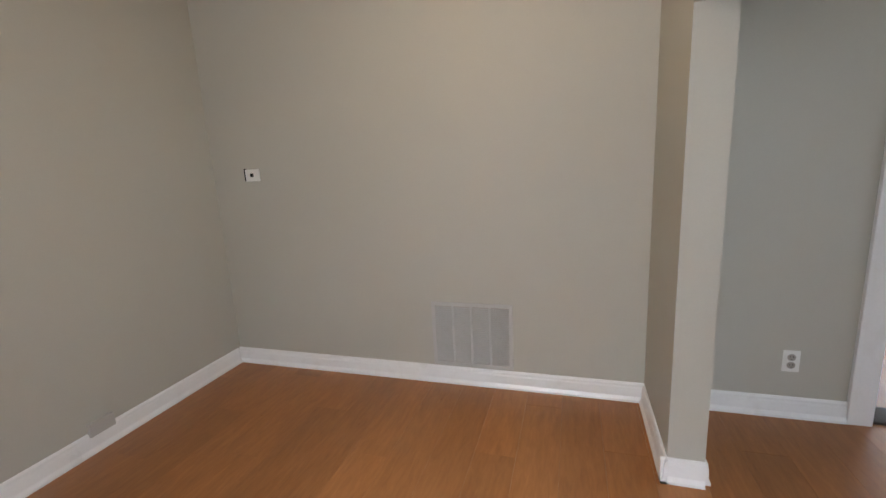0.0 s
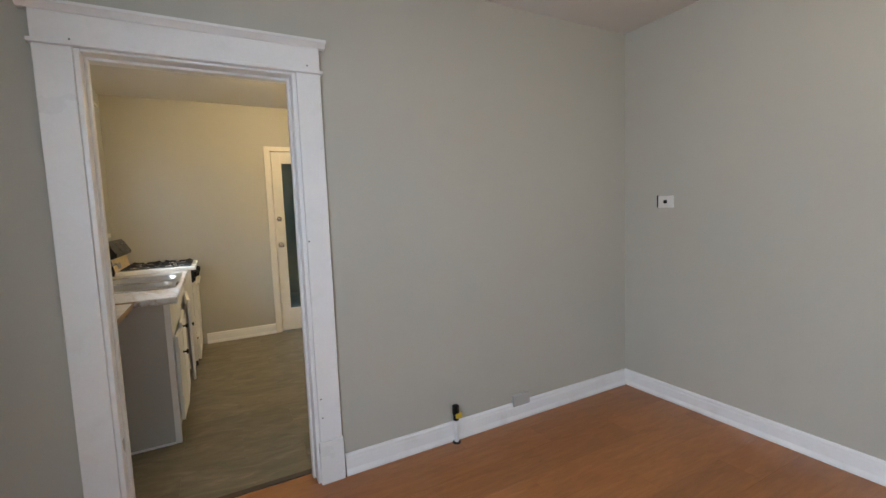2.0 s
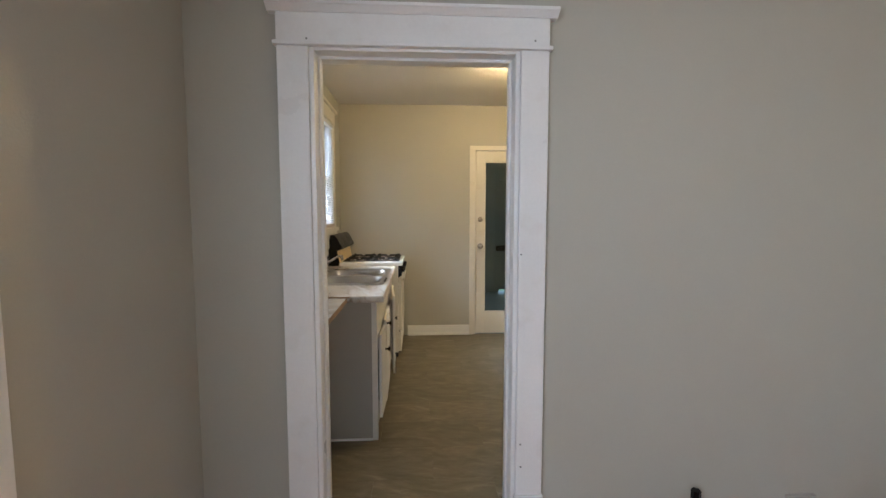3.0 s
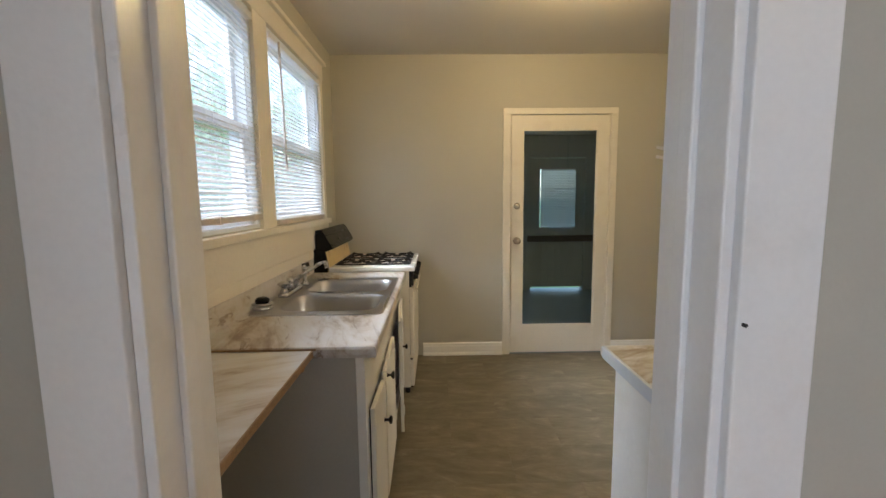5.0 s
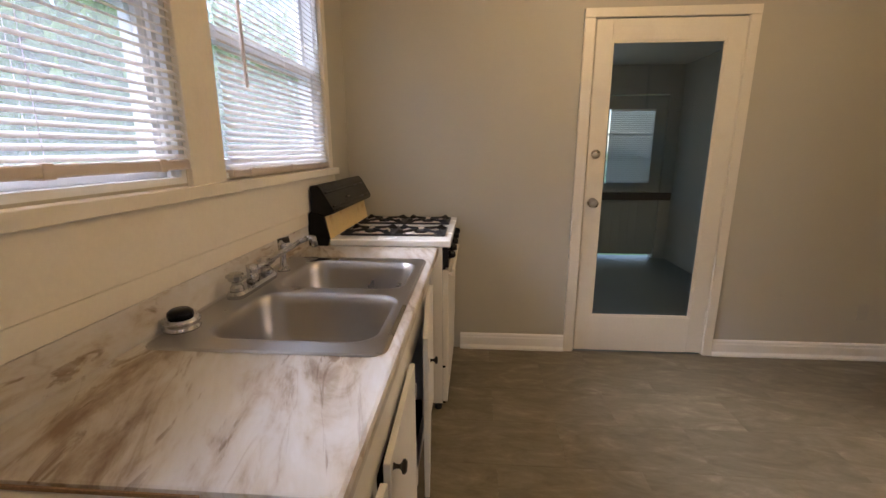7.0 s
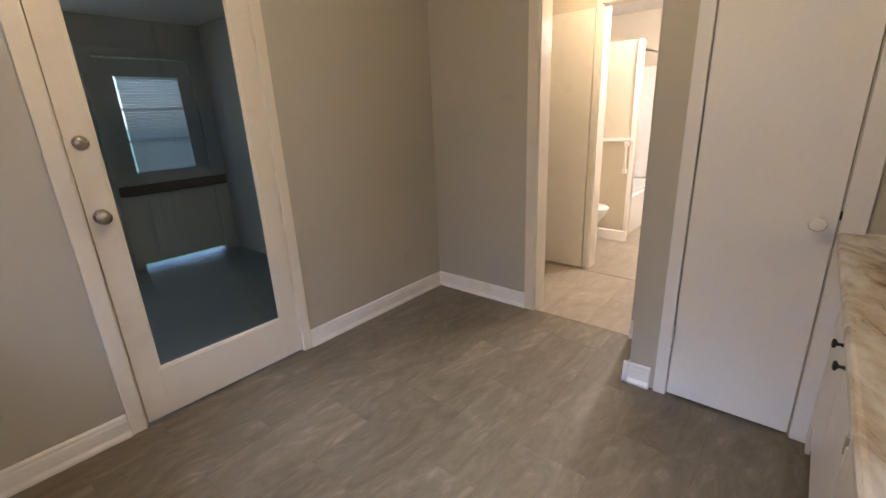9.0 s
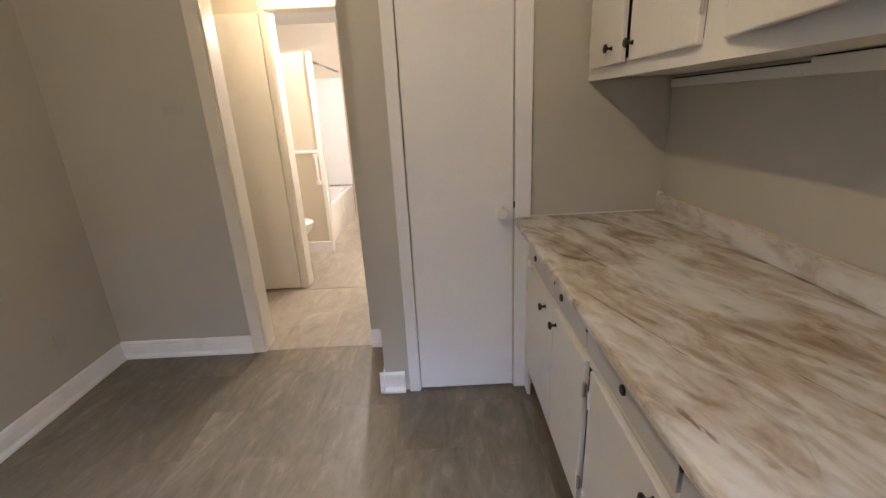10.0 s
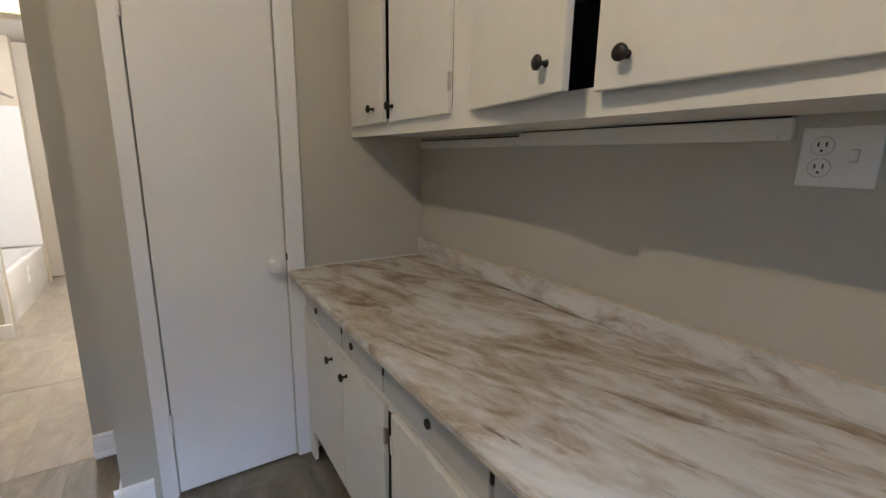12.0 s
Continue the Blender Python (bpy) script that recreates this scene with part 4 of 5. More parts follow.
for y in (0.93, 1.185, 1.68, 2.16):
    part("face_stile", bm_box(FX - 0.018, FX, y, y + 0.035, 0.13, 0.615), CABW, sink_cab)
# back sheet and floor blackened to give the shade behind ajar doors
part("inside", bm_box(W + 0.01, W + 0.02, 0.92, 2.34, 0.02, 0.68), DARK, sink_cab, "dark sheet for the shade inside the cabinet")
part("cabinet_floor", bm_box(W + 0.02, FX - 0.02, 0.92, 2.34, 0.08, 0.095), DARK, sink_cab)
# doors lie along +y: turned by 90 degrees, with the face to +x
leaf_door(sink_cab, (FX + 0.006, 0.945, 0.115), 0.245, 0.515, 90 - 2, knob_at=(0.2, 0.365))
leaf_door(sink_cab, (FX + 0.016, 1.215, 0.10), 0.455, 0.555, 90 + 1.2, knob_at=(0.03, 0.525))
leaf_door(sink_cab, (FX + 0.045, 1.715, 0.10), 0.445, 0.62, 90 + 5, knob_at=(0.35, 0.36))
leaf_door(sink_cab, (FX, 2.185, 0.10), 0.165, 0.60, 90, knob_at=None)


def plate_with_hole(bm, x0, x1, y0, y1, z0, z1, hx0, hx1, hy0, hy1):
    for b4 in ((x0, x1, y0, hy0), (x0, x1, hy1, y1), (x0, hx0, hy0, hy1), (hx1, x1, hy0, hy1)):
        box(bm, *b4, z0, z1)


sink_top = thing("sink_countertop", "white and brown marbled laminate countertop with backsplash", "countertop")
bm = bmesh.new()
plate_with_hole(bm, W + 0.001, -0.142, 0.888, 2.368, 0.84, 0.878, -0.66, -0.19, 1.32, 2.09)
bmesh.ops.remove_doubles(bm, verts=bm.verts, dist=1e-5)
part("worktop", bm, MARBLE_Y, sink_top)
bm = bmesh.new()
extrude(bm, [(-0.142, 0.838), (-0.134, 0.842), (-0.131, 0.85), (-0.131, 0.868), (-0.135, 0.876), (-0.142, 0.878)], "y", 0.88, 2.368)
part("front_edge", bm, MARBLE_Y, sink_top)
bm = bmesh.new()
extrude(bm, [(0.888, 0.838), (0.882, 0.84), (0.88, 0.85), (0.88, 0.87), (0.883, 0.877), (0.888, 0.878)], "x", W + 0.001, -0.142)
part("end_edge", bm, MARBLE_Y, sink_top)
part("backsplash", bm_box(W, W + 0.02, 0.865, 2.368, 0.879, 0.975, bevel=0.002), MARBLE_Y, sink_top)
part("raw_end", bm_box(W, W + 0.021, 0.857, 0.8645, 0.8685, 0.978, bevel=0.001), PARTICLE, sink_top, "brown raw end of the backsplash")
part("seam", bm_box(W + 0.02, -0.33, 0.876, 0.8795, 0.868, 0.874), PARTICLE, sink_top, "dark brown seam")

sink = thing("kitchen_sink", "double-bowl stainless steel drop-in sink", "sink")
S0, S1, T0, T1, SZ = -0.735, -0.160, 1.272, 2.133, 0.879


def rounded(x0, x1, y0, y1, r, n=6):
    pts = []
    for cx, cy, a0 in ((x1 - r, y1 - r, 0), (x0 + r, y1 - r, 90), (x0 + r, y0 + r, 180), (x1 - r, y0 + r, 270)):
        for i in range(n + 1):
            a = radians(a0 + 90 * i / n)
            pts.append((cx + r * math.cos(a), cy + r * math.sin(a)))
    return pts


def loops(bm, rings):
    """Skins between rings of points of equal number."""
    made = [[bm.verts.new(p) for p in ring] for ring in rings]
    for a, b in zip(made, made[1:]):
        n = len(a)
        for i in range(n):
            bm.faces.new((a[i], a[(i + 1) % n], b[(i + 1) % n], b[i]))
    return made


bowls = ((-0.628, -0.196, 1.338, 1.672), (-0.628, -0.196, 1.735, 2.075))
for bx in bowls:
    bm = bmesh.new()
    rings = []
    for inset, z, r in ((-0.008, SZ + 0.004, 0.075), (0.0, SZ + 0.003, 0.07), (0.006, SZ - 0.004, 0.066), (0.012, SZ - 0.03, 0.066), (0.022, SZ - 0.13, 0.075), (0.034, SZ - 0.155, 0.08), (0.06, SZ - 0.168, 0.07), (0.12, SZ - 0.172, 0.03)):
        rings.append([(px, py, z) for px, py in rounded(bx[0] + inset, bx[1] - inset, bx[2] + inset, bx[3] - inset, r)])
    made = loops(bm, rings)
    bm.faces.new(made[-1])
    bmesh.ops.reverse_faces(bm, faces=bm.faces)
    me = bpy.data.meshes.new("bowl")
    bm.to_mesh(me)
    bm.free()
    me.materials.append(STEEL)
    me.shade_smooth()
    ob = new("bowl", me)
    ob.parent = sink
    bm = bmesh.new()
    cx, cy = (bx[0] + bx[1]) / 2, (bx[2] + bx[3]) / 2
    lathe(bm, [(0.045, 0.0), (0.045, 0.003), (0.038, 0.004), (0.03, 0.001), (0.004, 0.001)], 20, Matrix.Translation((cx, cy, SZ - 0.1725)))
    part("drain", bm, CHROME, sink, "round drain strainer", True)
bm = bmesh.new()
# the deck: outer rounded rim, built as strips round both bowls
outer = [(S0, S1, T0, T1)]
for b4 in ((S0 + 0.012, -0.636, T0 + 0.012, T1 - 0.012), (-0.188, S1 - 0.012, T0 + 0.012, T1 - 0.012), (-0.636, -0.188, T0 + 0.012, 1.33), (-0.636, -0.188, 1.68, 1.727), (-0.636, -0.188, 2.083, T1 - 0.012)):
    box(bm, b4[0], b4[1], b4[2], b4[3], SZ + 0.0005, SZ + 0.004)
bmesh.ops.remove_doubles(bm, verts=bm.verts, dist=1e-5)
for bx in bowls:
    ro = rounded(bx[0] - 0.008, bx[1] + 0.008, bx[2] - 0.008, bx[3] + 0.008, 0.075)
    n = 7
    corners = ((bx[1] + 0.008, bx[3] + 0.008), (bx[0] - 0.008, bx[3] + 0.008), (bx[0] - 0.008, bx[2] - 0.008), (bx[1] + 0.008, bx[2] - 0.008))
    for k, c in enumerate(corners):
        cv = bm.verts.new((*c, SZ + 0.004))
        arc = [bm.verts.new((*p, SZ + 0.004)) for p in ro[k * n:(k + 1) * n]]
        for a, b in zip(arc, arc[1:]):
            bm.faces.new((cv, a, b))
part("deck", bm, STEEL, sink)
bm = bmesh.new()
ri = [[(px, py, SZ + 0.004) for px, py in rounded(S0 + 0.012, S1 - 0.012, T0 + 0.012, T1 - 0.012, 0.001)],
      [(px, py, SZ + 0.005) for px, py in rounded(S0 + 0.004, S1 - 0.004, T0 + 0.004, T1 - 0.004, 0.034)],
      [(px, py, SZ) for px, py in rounded(S0, S1, T0, T1, 0.038)]]
loops(bm, ri)
part("rim", bm, STEEL, sink, "", True)

faucet = thing("kitchen_faucet", "chrome two-handle kitchen faucet with long spout behind sink", "faucet")
FXc = -0.692
bm = bmesh.new()
loops(bm, [[(px, py, z) for px, py in rounded(FXc - w, FXc + w, 1.622 - w, 1.828 + w, w)] for w, z in ((0.029, SZ + 0.0042), (0.029, SZ + 0.016), (0.023, SZ + 0.025))])
bm.verts.ensure_lookup_table()
bm.faces.new(bm.verts[-28:])
part("base_plate", bm, CHROME, faucet)
for y in (1.627, 1.823):
    bm = bmesh.new()
    lathe(bm, [(0.021, 0.0), (0.02, 0.012), (0.014, 0.02), (0.014, 0.028), (0.023, 0.034), (0.025, 0.048), (0.02, 0.056), (0.003, 0.058)], 10, Matrix.Translation((FXc, y, SZ + 0.024)))
    box(bm, FXc - 0.032, FXc + 0.032, y - 0.006, y + 0.006, SZ + 0.062, SZ + 0.074, bevel=0.003)
    part("handle", bm, CHROME, faucet)
bm = bmesh.new()
lathe(bm, [(0.021, 0), (0.019, 0.025), (0.016, 0.03), (0.019, 0.036), (0.019, 0.055), (0.006, 0.06)], 16, Matrix.Translation((FXc, 1.725, SZ + 0.024)))
part("hub", bm, CHROME, faucet, "", True)
bm = bmesh.new()
tube(bm, [Vector((FXc, 1.725, SZ + 0.062)), Vector((-0.652, 1.772, SZ + 0.085)), Vector((-0.582, 1.856, SZ + 0.130)), Vector((-0.563, 1.878, SZ + 0.138)), Vector((-0.545, 1.899, SZ + 0.138))], 0.0095, 14)
cyl(bm, (-0.548, 1.896, SZ + 0.142), (-0.543, 1.902, SZ + 0.104), 0.0125, 0.0115, seg=14)
part("spout", bm, CHROME, faucet, "", True)
sprayer = thing("side_sprayer", "chrome and dark side sprayer beside the faucet", "sprayer")
bm = bmesh.new()
lathe(bm, [(0.024, 0), (0.022, 0.01), (0.013, 0.018), (0.011, 0.05), (0.014, 0.085), (0.016, 0.105), (0.012, 0.118), (0.003, 0.122)], 16, Matrix.Translation((-0.678, 1.925, SZ + 0.004)))
part("body", bm, CHROME, sprayer, "", True)
bm = bmesh.new()
cyl(bm, (-0.690, 1.919, SZ + 0.116), (-0.652, 1.934, SZ + 0.122), 0.010, 0.0125, seg=14)
part("spray_head", bm, KNOBM, sprayer, "dark spray head", True)
strainer = thing("sink_strainer", "steel basket strainer upside down with black rubber stopper", "strainer")
bm = bmesh.new()
lathe(bm, [(0.043, 0), (0.045, 0.004), (0.04, 0.008), (0.04, 0.016), (0.045, 0.02), (0.045, 0.026), (0.03, 0.03), (0.004, 0.03)], 24, Matrix.Translation((-0.706, 1.388, SZ + 0.0045)))
part("basket", bm, CHROME, strainer, "", True)
bm = bmesh.new()
lathe(bm, [(0.026, 0.03), (0.031, 0.034), (0.030, 0.044), (0.022, 0.051), (0.003, 0.052)], 16, Matrix.Translation((-0.706, 1.388, SZ + 0.0045)))
part("stopper", bm, BLACK, strainer, "black rubber stopper", True)

low_top = thing("side_countertop", "narrow marbled laminate shelf countertop with raw brown edge", "countertop")
part("worktop", bm_box(W, -0.345, KY + 0.004, 0.8795, 0.846, 0.8675), MARBLE_D, low_top)
part("raw_edge", bm_box(-0.345, -0.340, KY + 0.004, 0.8795, 0.846, 0.8675), PARTICLE, low_top, "raw brown particle board edge")
part("cleat", bm_box(-0.41, -0.37, 0.855, 0.8795, 0.80, 0.845, bevel=0.003), PARTICLE, low_top, "brown wooden support cleat")
part("cleat", bm_box(W, -0.40, KY + 0.004, KY + 0.04, 0.79, 0.845, bevel=0.003), CABW, low_top)

stove = thing("gas_stove", "old white gas stove with black backguard and rusty panel", "stove")
Y0, Y1, XF = 2.385, 3.115, -0.075
part("side_panel", bm_box(-0.70, -0.115, Y0, Y0 + 0.012, 0.05, 0.875, bevel=0.002), OVENW, stove)
part("side_panel", bm_box(-0.70, -0.115, Y1 - 0.012, Y1, 0.05, 0.875, bevel=0.002), OVENW, stove)
part("back_panel", bm_box(-0.715, -0.70, Y0, Y1, 0.05, 0.875), GREY, stove)
part("cooktop", bm_box(-0.655, XF, Y0 - 0.004, Y1, 0.875, 0.908, bevel=0.006), ENAMEL, stove, "white enamel cooktop")
bm = bmesh.new()
extrude(bm, [(-0.72, 0.875), (-0.655, 0.875), (-0.650, 0.9), (-0.672, 1.02), (-0.72, 1.02)], "y", Y0 + 0.004, Y1 - 0.004)
part("riser_panel", bm, RUSTY, stove, "rust-stained cream riser")
bm = bmesh.new()
extrude(bm, [(-0.735, 0.93), (-0.70, 0.93), (-0.69, 1.01), (-0.632, 1.03), (-0.628, 1.05), (-0.678, 1.14), (-0.70, 1.165), (-0.735, 1.16)], "y", Y0 - 0.006, Y1 + 0.004)
part("backguard", bm, BLACK, stove, "black glossy backguard")
for px, pz in ((-0.669, 1.126), (-0.6335, 1.062)):
    bm = bmesh.new()
    cyl(bm, (px, Y0 + 0.02, pz), (px, Y1 - 0.02, pz), 0.004, seg=8)
    part("ridge", bm, BLACK, stove)
bm = bmesh.new()
extrude(bm, [(-0.752, 0.86), (-0.668, 0.86), (-0.652, 0.905), (-0.675, 1.02), (-0.70, 1.03), (-0.752, 1.03)], "y", Y0 - 0.014, Y0 + 0.003)
part("end_cap", bm, BLACK, stove, "black end cap of the backguard")
part("back_flue", bm_box(-0.755, -0.735, Y0 + 0.02, Y1 - 0.02, 0.87, 1.13), IRON, stove)
part("badge", bm_box(-0.652, -0.640, 2.66, 2.70, 1.082, 1.087), NICKEL, stove, "small metal badge")
part("front_panel", bm_box(-0.115, -0.085, Y0 + 0.004, Y1 - 0.004, 0.775, 0.875, bevel=0.003), BLACK, stove, "black control panel")
part("oven_door", bm_box(-0.115, -0.085, Y0 + 0.004, Y1 - 0.004, 0.26, 0.765, bevel=0.004), OVENW, stove, "worn cream oven door")
part("drawer_front", bm_box(-0.115, -0.09, Y0 + 0.004, Y1 - 0.004, 0.06, 0.25, bevel=0.004), OVENW, stove, "cream drawer front")
part("broiler_gap", bm_box(-0.12, -0.10, Y0 + 0.006, Y1 - 0.006, 0.05, 0.80), BLACK, stove)
for i in range(5):
    bm = bmesh.new()
    yy = Y0 + 0.05 + i * 0.155
    lathe(bm, [(0.022, 0), (0.02, 0.012), (0.016, 0.02), (0.014, 0.03), (0.003, 0.031)], 14, Matrix.Translation((-0.085, yy, 0.83)) @ Matrix.Rotation(radians(90), 4, "Y"))
    part("control_knob", bm, BLACK, stove, "black control knob", True)
bm = bmesh.new()
cyl(bm, (-0.068, Y0 + 0.03, 0.735), (-0.068, Y1 - 0.03, 0.735), 0.008, seg=10)
for yy in (Y0 + 0.05, Y1 - 0.05):
    cyl(bm, (-0.086, yy, 0.735), (-0.068, yy, 0.735), 0.007, seg=8)
part("oven_handle", bm, OVENW, stove)
for xx, yy in ((-0.66, Y0 + 0.04), (-0.66, Y1 - 0.04), (-0.14, Y0 + 0.04), (-0.14, Y1 - 0.04)):
    bm = bmesh.new()
    cyl(bm, (xx, yy, 0.0), (xx, yy, 0.052), 0.018, seg=10)
    part("foot", bm, IRON, stove)
for cy in (2.58, 2.92):
    part("burner_well", bm_box(-0.625, -0.115, cy - 0.1, cy + 0.1, 0.9075, 0.9088), IRON, stove, "dark greasy burner well")
for cx in (-0.50, -0.24):
    for cy in (2.58, 2.92):
        bm = bmesh.new()
        lathe(bm, [(0.098, 0.0), (0.1, 0.006), (0.094, 0.012), (0.085, 0.011), (0.06, 0.003), (0.03, 0.001)], 24, Matrix.Translation((cx, cy, 0.909)))
        part("burner_bowl", bm, BOWLM, stove, "stained cream burner bowl", True)
        bm = bmesh.new()
        lathe(bm, [(0.032, 0.0), (0.035, 0.006), (0.032, 0.011), (0.022, 0.013), (0.004, 0.014)], 20, Matrix.Translation((cx, cy, 0.9095)))
        part("burner", bm, IRON, stove, "black burner head", True)
        bm = bmesh.new()
        h, v = 0.128, 0.105
        for a, b in (((-h, -v), (h, -v)), ((-h, v), (h, v)), ((-h, -v), (-h, v)), ((h, -v), (h, v))):
            cyl(bm, (cx + a[0], cy + a[1], 0.915), (cx + b[0], cy + b[1], 0.916), 0.0045, seg=6)
        for k in range(4):
            a = radians(45 + 90 * k)
            o = (cx + math.copysign(h, math.cos(a)), cy + math.copysign(v, math.sin(a)))
            i = (cx + 0.025 * math.cos(a), cy + 0.025 * math.sin(a))
            d = Vector((i[0] - o[0], i[1] - o[1], 0))
            nrm = Vector((-d.y, d.x, 0)).normalized() * 0.004
            # a fin that rises to a peak
            prof = [(0.0, 0.91), (0.25, 0.938), (0.45, 0.930), (1.0, 0.934), (1.0, 0.922), (0.5, 0.918), (0.15, 0.91)]
            va = [bm.verts.new(Vector((o[0] + d.x * t_, o[1] + d.y * t_, z_)) + nrm) for t_, z_ in prof]
            vb = [bm.verts.new(Vector((o[0] + d.x * t_, o[1] + d.y * t_, z_)) - nrm) for t_, z_ in prof]
            for j in range(len(prof)):
                bm.faces.new((va[j], va[(j + 1) % len(prof)], vb[(j + 1) % len(prof)], vb[j]))
            bm.faces.new(va[::-1])
            bm.faces.new(vb)
        part("grate", bm, IRON, stove, "black cast iron grate")


# ---- counter side ----
base_cab = thing("base_cabinet", "white painted base cabinet with drawers and doors under marbled counter", "cabinet")
CF = 0.775
part("end_panel", bm_box(0.625, 0.643, KY, CF, 0.0, 0.845, bevel=0.002), CABW, base_cab)
part("face_rail", bm_box(0.643, P, CF - 0.018, CF, 0.655, 0.845), CABW, base_cab)
part("face_rail", bm_box(0.643, P, CF - 0.018, CF, 0.13, 0.18), CABW, base_cab)
for x in (0.643, 1.045, 1.50, 1.85, 2.22):
    part("face_stile", bm_box(x, x + (0.165 if x > 2 else 0.035), CF - 0.018, CF, 0.18, 0.655), CABW, base_cab)
part("filler", bm_box(2.30, P, CF, CF + 0.015, 0.0, 0.715), CABW, base_cab)
# this grey is the recess's shade put into the colour
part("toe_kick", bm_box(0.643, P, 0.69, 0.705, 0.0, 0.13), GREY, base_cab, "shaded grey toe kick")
# black sheet halfway in, standing in for the cabinet's inner shade
part("inside", bm_box(0.643, P, 0.5, 0.51, 0.13, 0.84), DARK, base_cab, "dark sheet for the shade inside the cabinet")
for x0, x1, kx in ((1.894, 2.325, 2.175), (1.563, 1.882, 1.795), (1.088, 1.55, 1.312), (0.66, 1.075, 0.86)):
    bm = bmesh.new()
    box(bm, x0, x1, CF, CF + 0.016, 0.708, 0.838, bevel=0.003)
    dr = part("drawer_front", bm, DRAWERG, base_cab, "drawer front in grey paint deepened by shade")
    bm = bmesh.new()
    lathe(bm, [(0.0125, 0), (0.013, 0.002), (0.0118, 0.005), (0.009, 0.006), (0.003, 0.0045)], 16, Matrix.Translation((kx, CF + 0.016, 0.757)) @ Matrix.Rotation(radians(-90), 4, "X"))
    part("pull", bm, KNOBM, dr, "flat dark round pull", True)
# dark strips put in for the shaded slots between drawer fronts
for x, w in ((1.888, 0.008), (1.5565, 0.008), (1.0815, 0.008)):
    part("catch", bm_box(x - 0.004, x + 0.004, CF + 0.0, CF + 0.017, 0.765, 0.80), KNOBM, base_cab)


def counter_door(parent, x_hinge, width, z0, height, angle, face, knob_u=None, knob_v=None, mark=True):
    """A slab door facing +y; it runs from its hinge along -x (positive width) or +x (negative width)."""
    bm = bmesh.new()
    box(bm, min(0, -width), max(0, -width), 0, 0.018, 0, height, bevel=0.003)
    ob = part("cabinet_door", bm, CABW, parent)
    ob.matrix_basis = pose(x_hinge, face, z0, 0, 0, angle)
    if knob_u is not None:
        knob(ob, (-knob_u, 0.018, knob_v), (0, 1, 0), 0.88)
    if mark:
        for z in (0.06, height - 0.12):
            s = -0.006 if width > 0 else 0.006
            part("hinge", bm_box(min(0, s * 2.4), max(0, s * 2.4), 0.018, 0.0215, z, z + 0.055, bevel=0.001), CABW, ob)
            bm = bmesh.new()
            cyl(bm, (-s * 0.5, 0.014, z + 0.004), (-s * 0.5, 0.014, z + 0.05), 0.005, seg=8)
            part("hinge_barrel", bm, NICKEL, ob)
    return ob


counter_door(base_cab, 2.325, 0.435, 0.155, 0.52, 0, CF, 0.333, 0.475)
counter_door(base_cab, 1.553, -0.33, 0.155, 0.52, 0, CF, -0.29, 0.475)
counter_door(base_cab, 1.505, 0.41, 0.155, 0.52, -0.8, CF, 0.372, 0.488)
counter_door(base_cab, 0.66, -0.40, 0.155, 0.52, 0, CF, -0.33, 0.475)

counter = thing("countertop", "white and brown streaked marbled laminate countertop with backsplash", "countertop")
part("worktop", bm_box(0.615, P - 0.002, KY, 0.834, 0.851, 0.885), MARBLE_X, counter)
bm = bmesh.new()
extrude(bm, [(0.834, 0.851), (0.842, 0.853), (0.845, 0.859), (0.845, 0.874), (0.841, 0.883), (0.834, 0.885)], "x", 0.604, P - 0.002)
part("front_edge", bm, MARBLE_X, counter)
part("end_edge", bm_box(0.604, 0.615, KY, 0.834, 0.845, 0.885, bevel=0.003), SIDING, counter, "bare pale grey end")
part("backsplash", bm_box(0.66, P - 0.002, KY, KY + 0.02, 0.886, 0.962, bevel=0.002), MARBLE_B, counter)
part("caulk_line", bm_box(0.66, P - 0.002, KY, KY + 0.017, 0.962, 0.968, bevel=0.002), GLUE, counter, "yellowed line of old glue")
part("corner_chip", bm_box(P - 0.03, P - 0.012, KY + 0.004, KY + 0.024, 0.955, 0.975, bevel=0.003), PLASTIC, counter)
part("caulk_line", bm_box(P - 0.006, P, KY + 0.02, 0.775, 0.8845, 0.889), PLASTIC, counter, "white caulk at the wall")

upper = thing("wall_cabinet", "white painted wall cabinet with flat doors standing slightly ajar", "cabinet")
UF, UZ, UT = 0.545, 1.437, 2.30
part("bottom", bm_box(0.66, P - 0.001, KY, UF - 0.018, UZ + 0.012, UZ + 0.028), CABW, upper)
part("top", bm_box(0.66, P - 0.001, KY, UF - 0.018, UT - 0.02, UT), CABW, upper)
part("side", bm_box(0.645, 0.66, KY, UF - 0.018, UZ, UT), CABW, upper)
part("side", bm_box(P - 0.015, P - 0.001, KY, UF - 0.018, UZ + 0.028, UT - 0.02), CABW, upper)
# back coloured near black for the shade behind the doors
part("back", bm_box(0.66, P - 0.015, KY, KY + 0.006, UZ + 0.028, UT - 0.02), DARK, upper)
part("face_rail", bm_box(0.645, P - 0.001, UF - 0.018, UF, UZ, UZ + 0.055), CABW, upper)
part("face_rail", bm_box(0.645, P - 0.001, UF - 0.018, UF, UT - 0.05, UT), CABW, upper)
for x0, x1 in ((0.645, 0.685), (1.055, 1.10), (1.50, 1.605), (2.31, P - 0.001)):
    part("face_stile", bm_box(x0, x1, UF - 0.018, UF, UZ + 0.055, UT - 0.05), CABW, upper)
# shelf and a sheet behind the face, blackened for the cabinet's inner shade
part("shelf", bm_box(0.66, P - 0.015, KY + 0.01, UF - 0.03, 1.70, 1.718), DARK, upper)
part("inside_lining", bm_box(0.66, P - 0.015, UF - 0.12, UF - 0.115, UZ + 0.03, UT - 0.03), DARK, upper, "dark sheet for the shade inside the wall cabinet")
